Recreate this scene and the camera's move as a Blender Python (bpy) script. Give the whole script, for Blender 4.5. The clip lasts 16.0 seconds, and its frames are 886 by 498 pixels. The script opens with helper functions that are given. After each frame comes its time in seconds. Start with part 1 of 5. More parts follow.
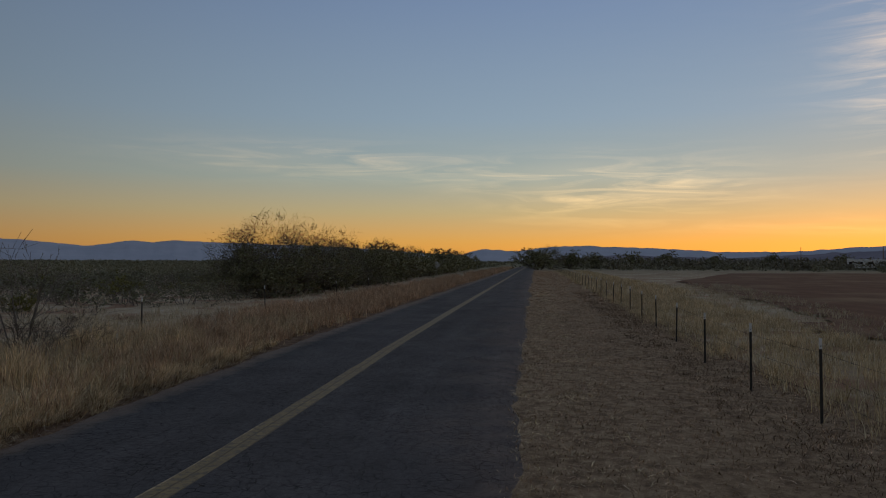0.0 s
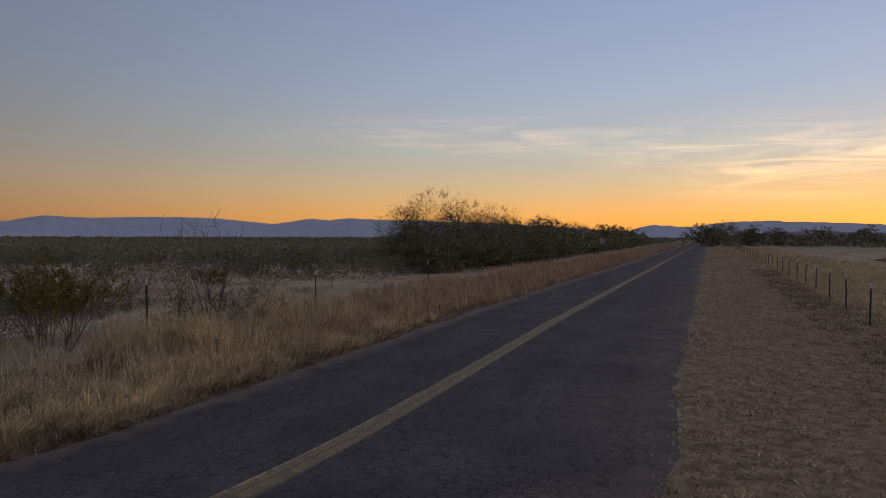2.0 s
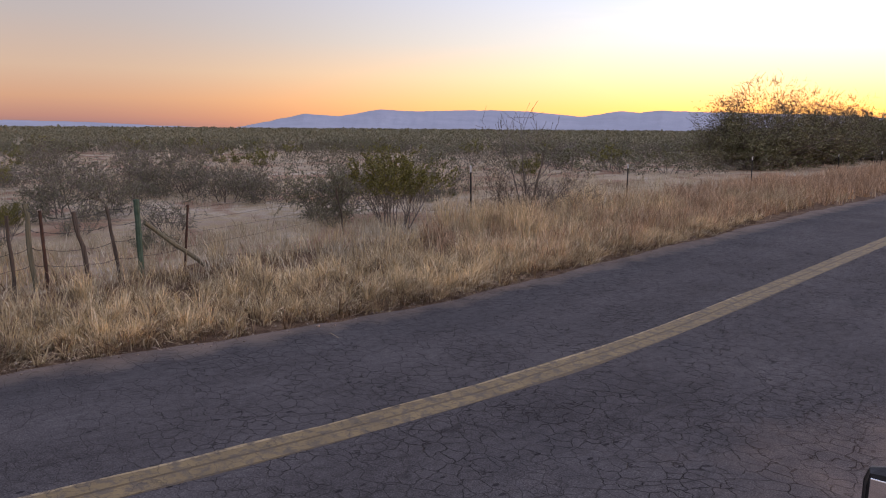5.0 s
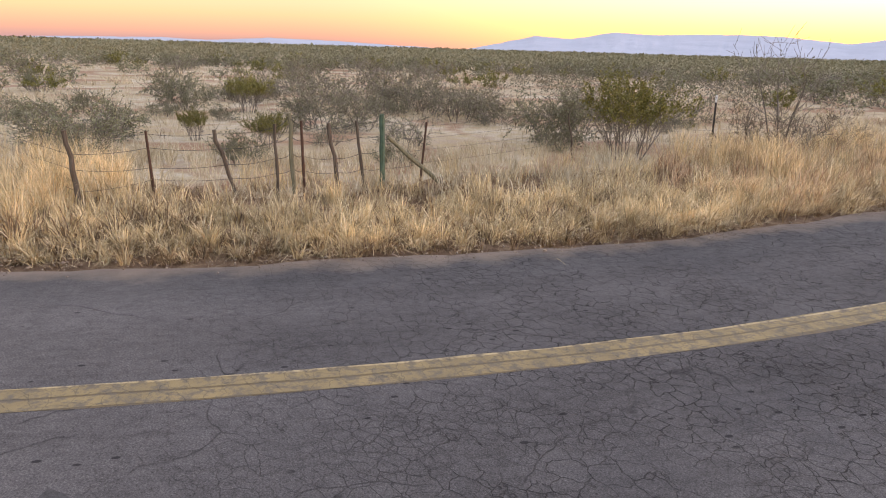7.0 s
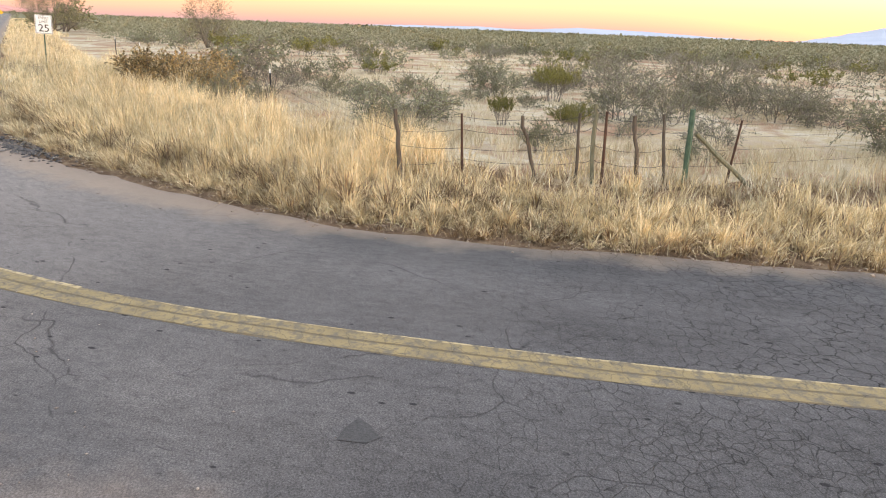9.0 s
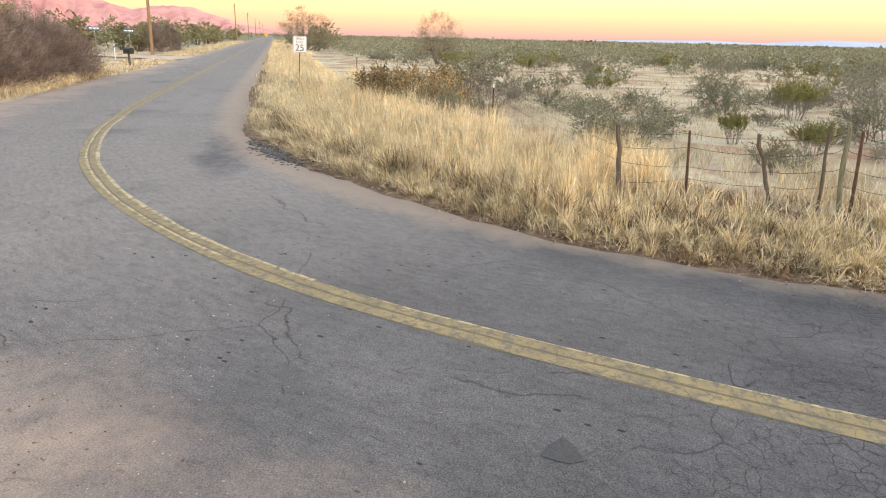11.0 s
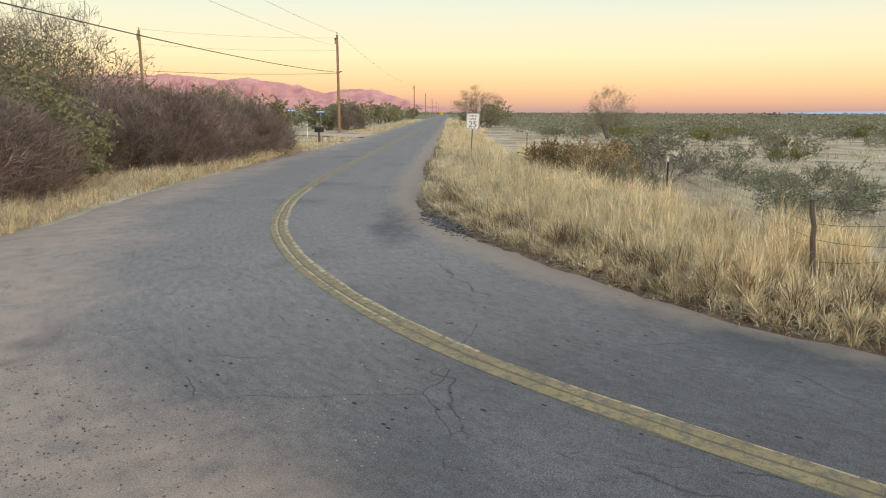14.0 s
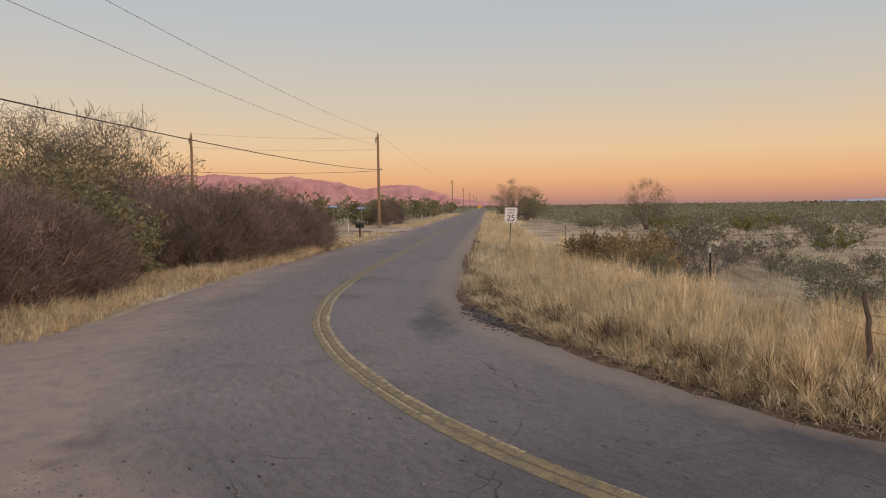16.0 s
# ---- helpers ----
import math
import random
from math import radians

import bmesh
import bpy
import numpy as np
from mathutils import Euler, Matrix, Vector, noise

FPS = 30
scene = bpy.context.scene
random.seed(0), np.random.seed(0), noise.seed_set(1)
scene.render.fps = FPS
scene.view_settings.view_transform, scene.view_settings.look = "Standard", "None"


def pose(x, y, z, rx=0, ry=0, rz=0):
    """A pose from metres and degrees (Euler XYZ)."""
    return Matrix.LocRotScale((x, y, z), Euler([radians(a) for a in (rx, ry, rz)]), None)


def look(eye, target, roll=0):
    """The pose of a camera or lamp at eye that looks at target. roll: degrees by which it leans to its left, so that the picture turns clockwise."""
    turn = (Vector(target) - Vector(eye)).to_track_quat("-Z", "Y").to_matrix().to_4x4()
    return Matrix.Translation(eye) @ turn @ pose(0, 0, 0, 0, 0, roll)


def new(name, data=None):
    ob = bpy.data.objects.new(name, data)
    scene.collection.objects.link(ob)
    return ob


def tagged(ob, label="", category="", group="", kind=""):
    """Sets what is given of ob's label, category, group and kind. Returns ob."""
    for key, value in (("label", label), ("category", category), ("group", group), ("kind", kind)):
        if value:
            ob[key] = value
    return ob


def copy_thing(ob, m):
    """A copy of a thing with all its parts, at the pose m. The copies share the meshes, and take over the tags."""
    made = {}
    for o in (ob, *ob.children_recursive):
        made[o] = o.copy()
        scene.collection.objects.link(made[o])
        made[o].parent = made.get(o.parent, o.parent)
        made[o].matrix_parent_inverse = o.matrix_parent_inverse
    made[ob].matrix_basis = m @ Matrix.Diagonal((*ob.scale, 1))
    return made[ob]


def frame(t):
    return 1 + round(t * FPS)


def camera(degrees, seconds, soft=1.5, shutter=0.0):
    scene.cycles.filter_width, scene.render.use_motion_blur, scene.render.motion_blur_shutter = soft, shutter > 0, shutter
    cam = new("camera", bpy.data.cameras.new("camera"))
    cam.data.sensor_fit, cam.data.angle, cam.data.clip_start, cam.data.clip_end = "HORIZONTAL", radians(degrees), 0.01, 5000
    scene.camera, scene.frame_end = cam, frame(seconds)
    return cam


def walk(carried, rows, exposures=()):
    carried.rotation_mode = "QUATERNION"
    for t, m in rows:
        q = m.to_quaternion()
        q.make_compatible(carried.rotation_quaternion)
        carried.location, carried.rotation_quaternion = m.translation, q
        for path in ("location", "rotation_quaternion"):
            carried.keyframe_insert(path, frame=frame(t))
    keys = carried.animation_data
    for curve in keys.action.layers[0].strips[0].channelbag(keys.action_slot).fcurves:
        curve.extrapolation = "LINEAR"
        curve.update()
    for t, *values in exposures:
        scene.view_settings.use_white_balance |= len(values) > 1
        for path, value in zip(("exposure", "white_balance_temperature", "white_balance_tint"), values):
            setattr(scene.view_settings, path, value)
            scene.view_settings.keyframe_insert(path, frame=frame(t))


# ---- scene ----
cam = camera(64.5, 16.0, soft=1.05)
EXPOSURES = [(0, -2.6, 5900, 10), (1, -2.4, 5950, 15), (2, -2.15, 6250, 25), (3, -1.68, 6250, 30), (4, -1.18, 6150, 31), (6.5, 0.0, 6900, 27), (7.5, 0.54, 7000, 12),
             (8.5, 0.73, 6950, 10), (10, 0.73, 6950, 8), (12.5, 0.53, 6850, 5), (13.5, 0.26, 6650, 2), (14, 0.1, 6550, 1), (14.5, -0.12, 7150, 15), (15, -0.4, 7400, 24), (15.5, -0.52, 7450, 21), (16, -0.56, 7400, 20)]
U = 1.2  # metres in one unit of the plan (the carriageway is 5 units wide)
PATH = [
    (0, (-2.477, -2.914, 1.796), (-2.334, -0.919, 1.83), 0.2),
    (0.5, (-2.438, -2.892, 1.782), (-2.371, -0.893, 1.807), 0.1),
    (1, (-2.364, -2.839, 1.796), (-2.406, -0.839, 1.807), -0.0),
    (1.5, (-2.362, -2.824, 1.778), (-2.534, -0.832, 1.773), -0.0),
    (2, (-2.347, -2.856, 1.785), (-2.667, -0.883, 1.751), 0.1),
    (2.5, (-2.384, -2.843, 1.774), (-2.853, -0.901, 1.704), 0.2),
    (3, (-2.407, -2.849, 1.76), (-3.019, -0.949, 1.647), 0.3),
    (3.5, (-2.399, -2.884, 1.761), (-3.144, -1.035, 1.595), 0.2),
    (4, (-2.405, -2.91, 1.752), (-3.27, -1.121, 1.526), 0.1),
    (6.5, (-2.595, -2.98, 1.73), (-3.995, -1.648, 1.213), 1.2),
    (7, (-2.602, -2.994, 1.716), (-4.106, -1.796, 1.166), 1.61),
    (7.5, (-2.603, -3.0, 1.711), (-4.214, -1.963, 1.136), 1.77),
    (8, (-2.586, -3.046, 1.726), (-4.29, -2.182, 1.136), 2.15),
    (8.5, (-2.607, -3.06, 1.717), (-4.394, -2.39, 1.12), 2.05),
    (9, (-2.616, -3.087, 1.71), (-4.459, -2.594, 1.11), 2.25),
    (9.5, (-2.612, -3.101, 1.715), (-4.49, -2.765, 1.114), 2.1),
    (10, (-2.609, -3.112, 1.714), (-4.509, -2.928, 1.118), 1.75),
    (12.5, (-2.74, -3.143, 1.649), (-4.633, -3.535, 1.136), 0.9),
    (13, (-2.734, -3.153, 1.657), (-4.621, -3.614, 1.18), 0.7),
    (13.5, (-2.74, -3.17, 1.658), (-4.624, -3.681, 1.224), 0.6),
    (14, (-2.736, -3.171, 1.665), (-4.619, -3.725, 1.283), 0.2),
    (14.5, (-2.715, -3.17, 1.682), (-4.598, -3.76, 1.359), -0.2),
    (15, (-2.718, -3.175, 1.68), (-4.602, -3.796, 1.425), -0.4),
    (15.5, (-2.702, -3.192, 1.684), (-4.586, -3.839, 1.499), -0.6),
    (16, (-2.714, -3.19, 1.698), (-4.596, -3.858, 1.577), -0.8),
]
walk(cam, [(t, look([U * c for c in eye], [U * c for c in target], roll)) for t, eye, target, roll in PATH],
     EXPOSURES)

# ---- world and sun ----
SUN_AZ = 39.5  # degrees from +y towards +x
sun_h = (math.sin(radians(SUN_AZ)), math.cos(radians(SUN_AZ)))


class Nodes:
    """Short hand for building node trees."""

    def __init__(self, tree):
        self.t = tree
        tree.nodes.clear()

    def n(self, kind, **values):
        node = self.t.nodes.new(kind)
        for key, value in values.items():
            if key == "op":
                node.operation = value
            elif key == "blend":
                node.blend_type = value
        return node

    def put(self, socket, value):
        if hasattr(value, "links"):
            self.t.links.new(value, socket)
        elif value is not None:
            socket.default_value = value

    def math(self, op, a, b=None, c=None, clamp=False):
        node = self.n("ShaderNodeMath", op=op)
        node.use_clamp = clamp
        for sock, v in zip(node.inputs, (a, b, c)):
            self.put(sock, v)
        return node.outputs[0]

    def mix(self, fac, a, b, blend="MIX"):
        node = self.n("ShaderNodeMix")
        node.data_type, node.blend_type = "RGBA", blend
        self.put(node.inputs[0], fac)
        self.put(node.inputs[6], a if hasattr(a, "links") else (*a, 1))
        self.put(node.inputs[7], b if hasattr(b, "links") else (*b, 1))
        return node.outputs[2]

    def ramp(self, fac, stops, mode="LINEAR"):
        node = self.n("ShaderNodeValToRGB")
        node.color_ramp.interpolation = mode
        el = node.color_ramp.elements
        while len(el) < len(stops):
            el.new(0.5)
        for e, (p, c) in zip(el, stops):
            e.position = p
            e.color = (*c, 1) if isinstance(c, tuple) else (c, c, c, 1)
        self.put(node.inputs[0], fac)
        return node.outputs[0]

    def noise(self, vec, scale, detail=4, rough=0.55, distort=0.0):
        node = self.n("ShaderNodeTexNoise")
        self.put(node.inputs["Vector"], vec)
        node.inputs["Scale"].default_value = scale
        node.inputs["Detail"].default_value = detail
        node.inputs["Roughness"].default_value = rough
        node.inputs["Distortion"].default_value = distort
        return node.outputs["Fac"]

    def mapping(self, vec, scale=(1, 1, 1), loc=(0, 0, 0), rot=(0, 0, 0)):
        node = self.n("ShaderNodeMapping")
        self.put(node.inputs[0], vec)
        node.inputs["Location"].default_value = loc
        node.inputs["Rotation"].default_value = rot
        node.inputs["Scale"].default_value = scale
        return node.outputs[0]


world = bpy.data.worlds.new("dusk_sky")
scene.world = world
world.use_nodes = True
W = Nodes(world.node_tree)
direction = W.n("ShaderNodeTexCoord").outputs["Generated"]
sep = W.n("ShaderNodeSeparateXYZ")
W.put(sep.inputs[0], direction)
dx, dy, dz = sep.outputs
el = W.math("MULTIPLY", W.math("ARCSINE", dz), 57.2958)
az = W.math("MULTIPLY", W.math("ARCTAN2", dx, dy), 57.2958)
toward = W.math("ADD", W.math("MULTIPLY", dx, sun_h[0]), W.math("MULTIPLY", dy, sun_h[1]))
height = W.math("DIVIDE", el, 60.0, clamp=True)
west = W.ramp(height, [(0.0, (4.9, 1.95, 0.24)), (0.025, (4.7, 2.3, 0.42)), (0.065, (3.3, 2.5, 1.15)), (0.11, (2.2, 2.4, 1.95)),
                       (0.19, (1.7, 2.15, 2.45)), (0.34, (1.2, 1.6, 2.3)), (0.6, (0.95, 1.08, 1.38)), (1.0, (0.85, 0.90, 1.05))])
east = W.ramp(height, [(0.0, (0.52, 0.32, 0.32)), (0.012, (0.78, 0.43, 0.31)), (0.035, (1.02, 0.62, 0.35)), (0.07, (1.02, 0.78, 0.51)),
                       (0.13, (0.80, 0.77, 0.66)), (0.22, (0.62, 0.73, 0.80)), (0.36, (0.53, 0.67, 0.83)), (0.6, (0.74, 0.82, 0.96)), (1.0, (0.85, 0.90, 1.05))])
level = W.n("ShaderNodeMapRange")
level.interpolation_type = "SMOOTHSTEP"
W.put(level.inputs[0], toward)
level.inputs[1].default_value, level.inputs[2].default_value = -0.26, 1.14
side = level.outputs[0]
sky = W.mix(side, east, west)
# afterglow round the place where the sun went down
glow = W.math("MULTIPLY", W.math("POWER", W.math("MAXIMUM", toward, 0.0), 14.0), W.math("POWER", 2.718, W.math("MULTIPLY", W.math("ABSOLUTE", el), -0.33)))
sky = W.mix(1.0, sky, W.mix(glow, (0, 0, 0), (4.0, 0.95, 0.03)), "ADD")
# high ice clouds, drawn out along the horizon
plane = W.n("ShaderNodeCombineXYZ")
W.put(plane.inputs[0], az)
W.put(plane.inputs[1], el)
bent = W.mapping(plane.outputs[0], (0.13, 1.25, 1), (0, 0, 0), (0, 0, radians(-2)))
streak = W.noise(bent, 0.8, 8, 0.6, 1.1)
streak = W.ramp(streak, [(0.43, 0.0), (0.56, 0.35), (0.72, 1.0)])
veil = W.ramp(W.noise(W.mapping(plane.outputs[0], (0.10, 0.4, 1), (3, 1, 0)), 0.8, 4, 0.5), [(0.35, 0.0), (0.7, 0.4)])
streak = W.math("ADD", streak, W.math("MULTIPLY", veil, 0.55))


def bank(a, wa, e, we, gain):
    """A bank of cloud round an azimuth and a height, in degrees."""
    p = W.math("POWER", W.math("DIVIDE", W.math("SUBTRACT", az, a), wa), 2.0)
    q = W.math("POWER", W.math("DIVIDE", W.math("SUBTRACT", el, e), we), 2.0)
    return W.math("MULTIPLY", W.math("POWER", 2.718, W.math("MULTIPLY", W.math("ADD", p, q), -1.0)), gain)


cover = bank(18.5, 8.5, 5.6, 2.1, 1.5)
for more in (bank(-6.5, 11, 8.0, 1.2, 0.75), bank(39.5, 5, 14, 5.5, 1.5), bank(7.5, 8, 7.0, 1.0, 0.5), bank(33.5, 8, 2.6, 0.6, 0.5),
             bank(120, 60, 24, 12, 0.3)):
    cover = W.math("ADD", cover, more)
cloud = W.math("MULTIPLY", streak, cover, clamp=True)
sky = W.mix(1.0, sky, W.mix(cloud, (0, 0, 0), W.mix(side, (0.30, 0.17, 0.09), (2.7, 1.55, 0.5))), "ADD")
nishita = W.n("ShaderNodeTexSky")
nishita.sky_type, nishita.sun_disc = "NISHITA", False
nishita.sun_elevation, nishita.sun_rotation = radians(1.5), radians(SUN_AZ)
thin = W.n("ShaderNodeBackground")
W.put(thin.inputs[0], nishita.outputs[0])
thin.inputs[1].default_value = 0.05
back = W.n("ShaderNodeBackground")
W.put(back.inputs[0], sky)
back.inputs[1].default_value = 1.0
both = W.n("ShaderNodeAddShader")
W.put(both.inputs[0], thin.outputs[0])
W.put(both.inputs[1], back.outputs[0])
W.put(W.n("ShaderNodeOutputWorld").inputs[0], both.outputs[0])

sun = new("sun", bpy.data.lights.new("sun", "SUN"))
sun.data.energy, sun.data.angle, sun.data.color = 0.85, radians(10), (1.0, 0.56, 0.32)
sun.matrix_world = look((0, 0, 0), (-sun_h[0], -sun_h[1], -math.tan(radians(3.0))))


# ---- materials ----
def material(name, build, rough=0.85, metal=0.0, spec=0.3):
    """A Principled material; build(n) returns colour, and may return height for a bump and a roughness."""
    m = bpy.data.materials.new(name)
    m.use_nodes = True
    n = Nodes(m.node_tree)
    p = n.n("ShaderNodeBsdfPrincipled")
    n.put(n.n("ShaderNodeOutputMaterial").inputs[0], p.outputs[0])
    got = build(n)
    colour, relief, depth, gloss = (got + (None,) * 4)[:4] if isinstance(got, tuple) else (got, None, None, None)
    n.put(p.inputs["Base Color"], colour)
    p.inputs["Metallic"].default_value = metal
    p.inputs["Specular IOR Level"].default_value = spec
    n.put(p.inputs["Roughness"], gloss if gloss is not None else rough)
    if relief is not None:
        b = n.n("ShaderNodeBump")
        b.inputs["Strength"].default_value = 1.0
        b.inputs["Distance"].default_value = depth or 0.01
        n.put(b.inputs["Height"], relief)
        n.put(p.inputs["Normal"], b.outputs[0])
    return m


def where(n):
    return n.n("ShaderNodeNewGeometry").outputs["Position"]


def island(n):
    return n.n("ShaderNodeNewGeometry").outputs["Random Per Island"]


def uv(n):
    node = n.n("ShaderNodeUVMap")
    return node.outputs[0]


def voronoi(n, vec, scale, feature="DISTANCE_TO_EDGE", rand=1.0):
    node = n.n("ShaderNodeTexVoronoi")
    node.feature = feature
    n.put(node.inputs["Vector"], vec)
    node.inputs["Scale"].default_value = scale
    node.inputs["Randomness"].default_value = rand
    return node.outputs["Distance"]


def warped(n, vec, scale, amount):
    node = n.n("ShaderNodeTexNoise")
    n.put(node.inputs["Vector"], vec)
    node.inputs["Scale"].default_value = scale
    node.inputs["Detail"].default_value = 3
    add = n.n("ShaderNodeVectorMath", op="MULTIPLY_ADD")
    n.put(add.inputs[0], node.outputs["Color"])
    add.inputs[1].default_value = (amount,) * 3
    n.put(add.inputs[2], vec)
    return add.outputs[0]


S_MID = 624.25  # middle of the bend, measured along the road


def asphalt(n):
    p = where(n)
    base = n.ramp(n.noise(p, 0.55, 5), [(0.3, (0.082, 0.076, 0.076)), (0.7, (0.126, 0.117, 0.115))])
    lanes = n.ramp(n.noise(n.mapping(uv(n), (0.8, 0.06, 1)), 1.6, 3), [(0.35, 0.82), (0.7, 1.12)])
    base = n.mix(1.0, base, lanes, "MULTIPLY")
    # a thin film of pale dust past the bend
    place = n.n("ShaderNodeSeparateXYZ")
    n.put(place.inputs[0], uv(n))
    film = n.math("MULTIPLY", n.math("DIVIDE", n.math("MULTIPLY_ADD", n.noise(p, 0.3, 4), 4.0, n.math("SUBTRACT", place.outputs[1], S_MID + 0.2)), 6.0, clamp=True), 0.50)
    base = n.mix(film, base, (0.34, 0.295, 0.265))
    grit = n.noise(p, 85, 4, 0.75)
    base = n.mix(1.0, base, n.ramp(grit, [(0.33, 0.5), (0.5, 0.97), (0.70, 1.7)]), "MULTIPLY")
    mottle = n.noise(n.mapping(uv(n), (7.0, 2.6, 1)), 2.2, 5, 0.65)
    base = n.mix(1.0, base, n.ramp(mottle, [(0.3, 0.78), (0.5, 1.0), (0.7, 1.16)]), "MULTIPLY")
    flecks = n.noise(p, 24, 4, 0.7)
    base = n.mix(1.0, base, n.ramp(flecks, [(0.30, 0.7), (0.45, 1.0), (0.7, 1.15)]), "MULTIPLY")
    stones = voronoi(n, p, 95, "F1")
    base = n.mix(n.ramp(stones, [(0.08, 0.55), (0.2, 0.0)]), base, (0.28, 0.26, 0.25))
    # blurred dark patches of fresh binder
    blot = n.ramp(n.noise(p, 0.5, 3, 0.5, 0.6), [(0.58, 0.0), (0.72, 0.32)])
    base = n.mix(blot, base, (0.055, 0.056, 0.062))
    # long dark stains
    for cx, cy, long, broad, turn in ((-15.2, -8.2, 2.6, 0.55, 20), (-7.8, -8.85, 0.9, 0.3, 25)):
        xyz = n.n("ShaderNodeSeparateXYZ")
        n.put(xyz.inputs[0], warped(n, p, 1.5, 0.9))
        ex, ey = n.math("SUBTRACT", xyz.outputs[0], cx + 0.45), n.math("SUBTRACT", xyz.outputs[1], cy + 0.45)
        ca, sa = math.cos(radians(turn)), math.sin(radians(turn))
        u = n.math("DIVIDE", n.math("ADD", n.math("MULTIPLY", ex, ca), n.math("MULTIPLY", ey, sa)), long)
        v = n.math("DIVIDE", n.math("SUBTRACT", n.math("MULTIPLY", ey, ca), n.math("MULTIPLY", ex, sa)), broad)
        round_it = n.math("ADD", n.math("MULTIPLY", u, u), n.math("MULTIPLY", v, v))
        stain = n.math("MULTIPLY", n.ramp(round_it, [(0.2, 0.75), (1.0, 0.0)]), n.ramp(n.noise(p, 4.0, 4), [(0.3, 0.4), (0.6, 1.0)]))
        stain_of = n.math("MULTIPLY", stain, 0.8)
        base = n.mix(stain_of, base, (0.06, 0.06, 0.07))
    # net of cracks, stronger in some places
    w = warped(n, p, 1.7, 0.30)
    run = n.n("ShaderNodeSeparateXYZ")
    n.put(run.inputs[0], uv(n))
    older = n.ramp(n.math("DIVIDE", n.math("SUBTRACT", run.outputs[1], S_MID - 9.0), 9.0, clamp=True), [(0.0, 1.3), (0.55, 1.15), (0.95, 0.10)])
    broken = n.ramp(n.noise(p, 2.6, 4, 0.65), [(0.36, 0.0), (0.52, 1.0)])
    far = n.math("MULTIPLY", n.math("MULTIPLY", n.ramp(n.noise(p, 0.35, 3), [(0.32, 0.4), (0.5, 1.0)]), older), broken)
    fine = n.math("MULTIPLY", n.ramp(voronoi(n, warped(n, n.mapping(p, (1.0, 1.25, 1)), 6, 0.16), 6.6), [(0.0, 1.0), (0.03, 0.0)]), far)
    wide = n.math("MULTIPLY", n.ramp(voronoi(n, w, 0.55), [(0.0, 1.0), (0.0042, 0.0)]), n.ramp(n.noise(p, 1.1, 3, 0.6), [(0.47, 0.0), (0.54, 1.0)]))
    hair = n.math("MULTIPLY", n.ramp(voronoi(n, warped(n, p, 9, 0.06), 9.0), [(0.0, 0.5), (0.03, 0.0)]), n.math("MULTIPLY", n.ramp(n.noise(p, 0.8, 3), [(0.45, 0.0), (0.6, 1.0)]), n.math("ADD", older, 0.2)))
    crack = n.math("MAXIMUM", n.math("MAXIMUM", n.math("MULTIPLY", fine, 0.95), hair), n.math("MULTIPLY", wide, 0.6))
    base = n.mix(n.math("MULTIPLY", crack, 0.9), base, (0.026, 0.023, 0.024))
    # small tar spots strung along the lane
    dots = n.math("MULTIPLY", n.ramp(voronoi(n, n.mapping(uv(n), (7.5, 4.2, 1)), 1.0, "F1"), [(0.075, 1.0), (0.105, 0.0)]),
                  n.ramp(n.noise(p, 0.9, 3, 0.7), [(0.44, 0.0), (0.49, 1.0)]))
    base = n.mix(n.math("MULTIPLY", dots, 0.85), base, (0.025, 0.023, 0.024))
    # red sand blown over the outer side and the edges
    s = n.n("ShaderNodeSeparateXYZ")
    n.put(s.inputs[0], uv(n))
    out = n.ramp(n.math("MULTIPLY_ADD", n.noise(p, 0.42, 5, 0.6), 3.4, n.math("SUBTRACT", s.outputs[0], 3.3)), [(0.0, 0.0), (1.0, 0.7)])
    dusty = n.math("MULTIPLY", out, n.ramp(n.noise(p, 3.0, 5), [(0.3, 0.35), (0.65, 1.0)]))
    dusty = n.math("MULTIPLY", dusty, n.math("MAXIMUM", n.math("DIVIDE", n.math("SUBTRACT", s.outputs[1], S_MID - 9.0), 5.0, clamp=True), 0.3))
    base = n.mix(dusty, base, n.mix(1.0, (0.45, 0.325, 0.245), n.ramp(grit, [(0.33, 0.7), (0.5, 1.0), (0.70, 1.35)]), "MULTIPLY"))
    rim = n.ramp(n.math("MULTIPLY_ADD", n.noise(p, 2.2, 4), 0.6, n.math("SUBTRACT", n.math("MULTIPLY", s.outputs[0], -1.0), 2.10)), [(0.0, 0.0), (0.34, 0.62)])
    base = n.mix(rim, base, (0.36, 0.27, 0.20))
    lift = n.math("ADD", n.math("MULTIPLY", grit, 0.5), n.math("MULTIPLY", crack, -1.6))
    return base, lift, 0.006, n.ramp(grit, [(0.3, 0.72), (0.7, 0.95)])


ASPHALT = material("asphalt", asphalt, spec=0.08)


def paint_of(light, dark, worn):
    def build(n):
        p = where(n)
        c = n.ramp(n.noise(p, 3.2, 5), [(0.3, dark), (0.7, light)])
        gone = n.ramp(n.noise(p, 11, 6, 0.7), [(worn - 0.06, 0.0), (worn + 0.06, 0.85)])
        c = n.mix(gone, c, (0.15, 0.125, 0.095))
        cr = n.ramp(voronoi(n, warped(n, n.mapping(p, (1.0, 1.25, 1)), 6, 0.16), 5.6), [(0.0, 0.55), (0.022, 0.0)])
        c = n.mix(cr, c, (0.05, 0.045, 0.04))
        return c, n.noise(p, 150, 3, 0.7), 0.003
    return build


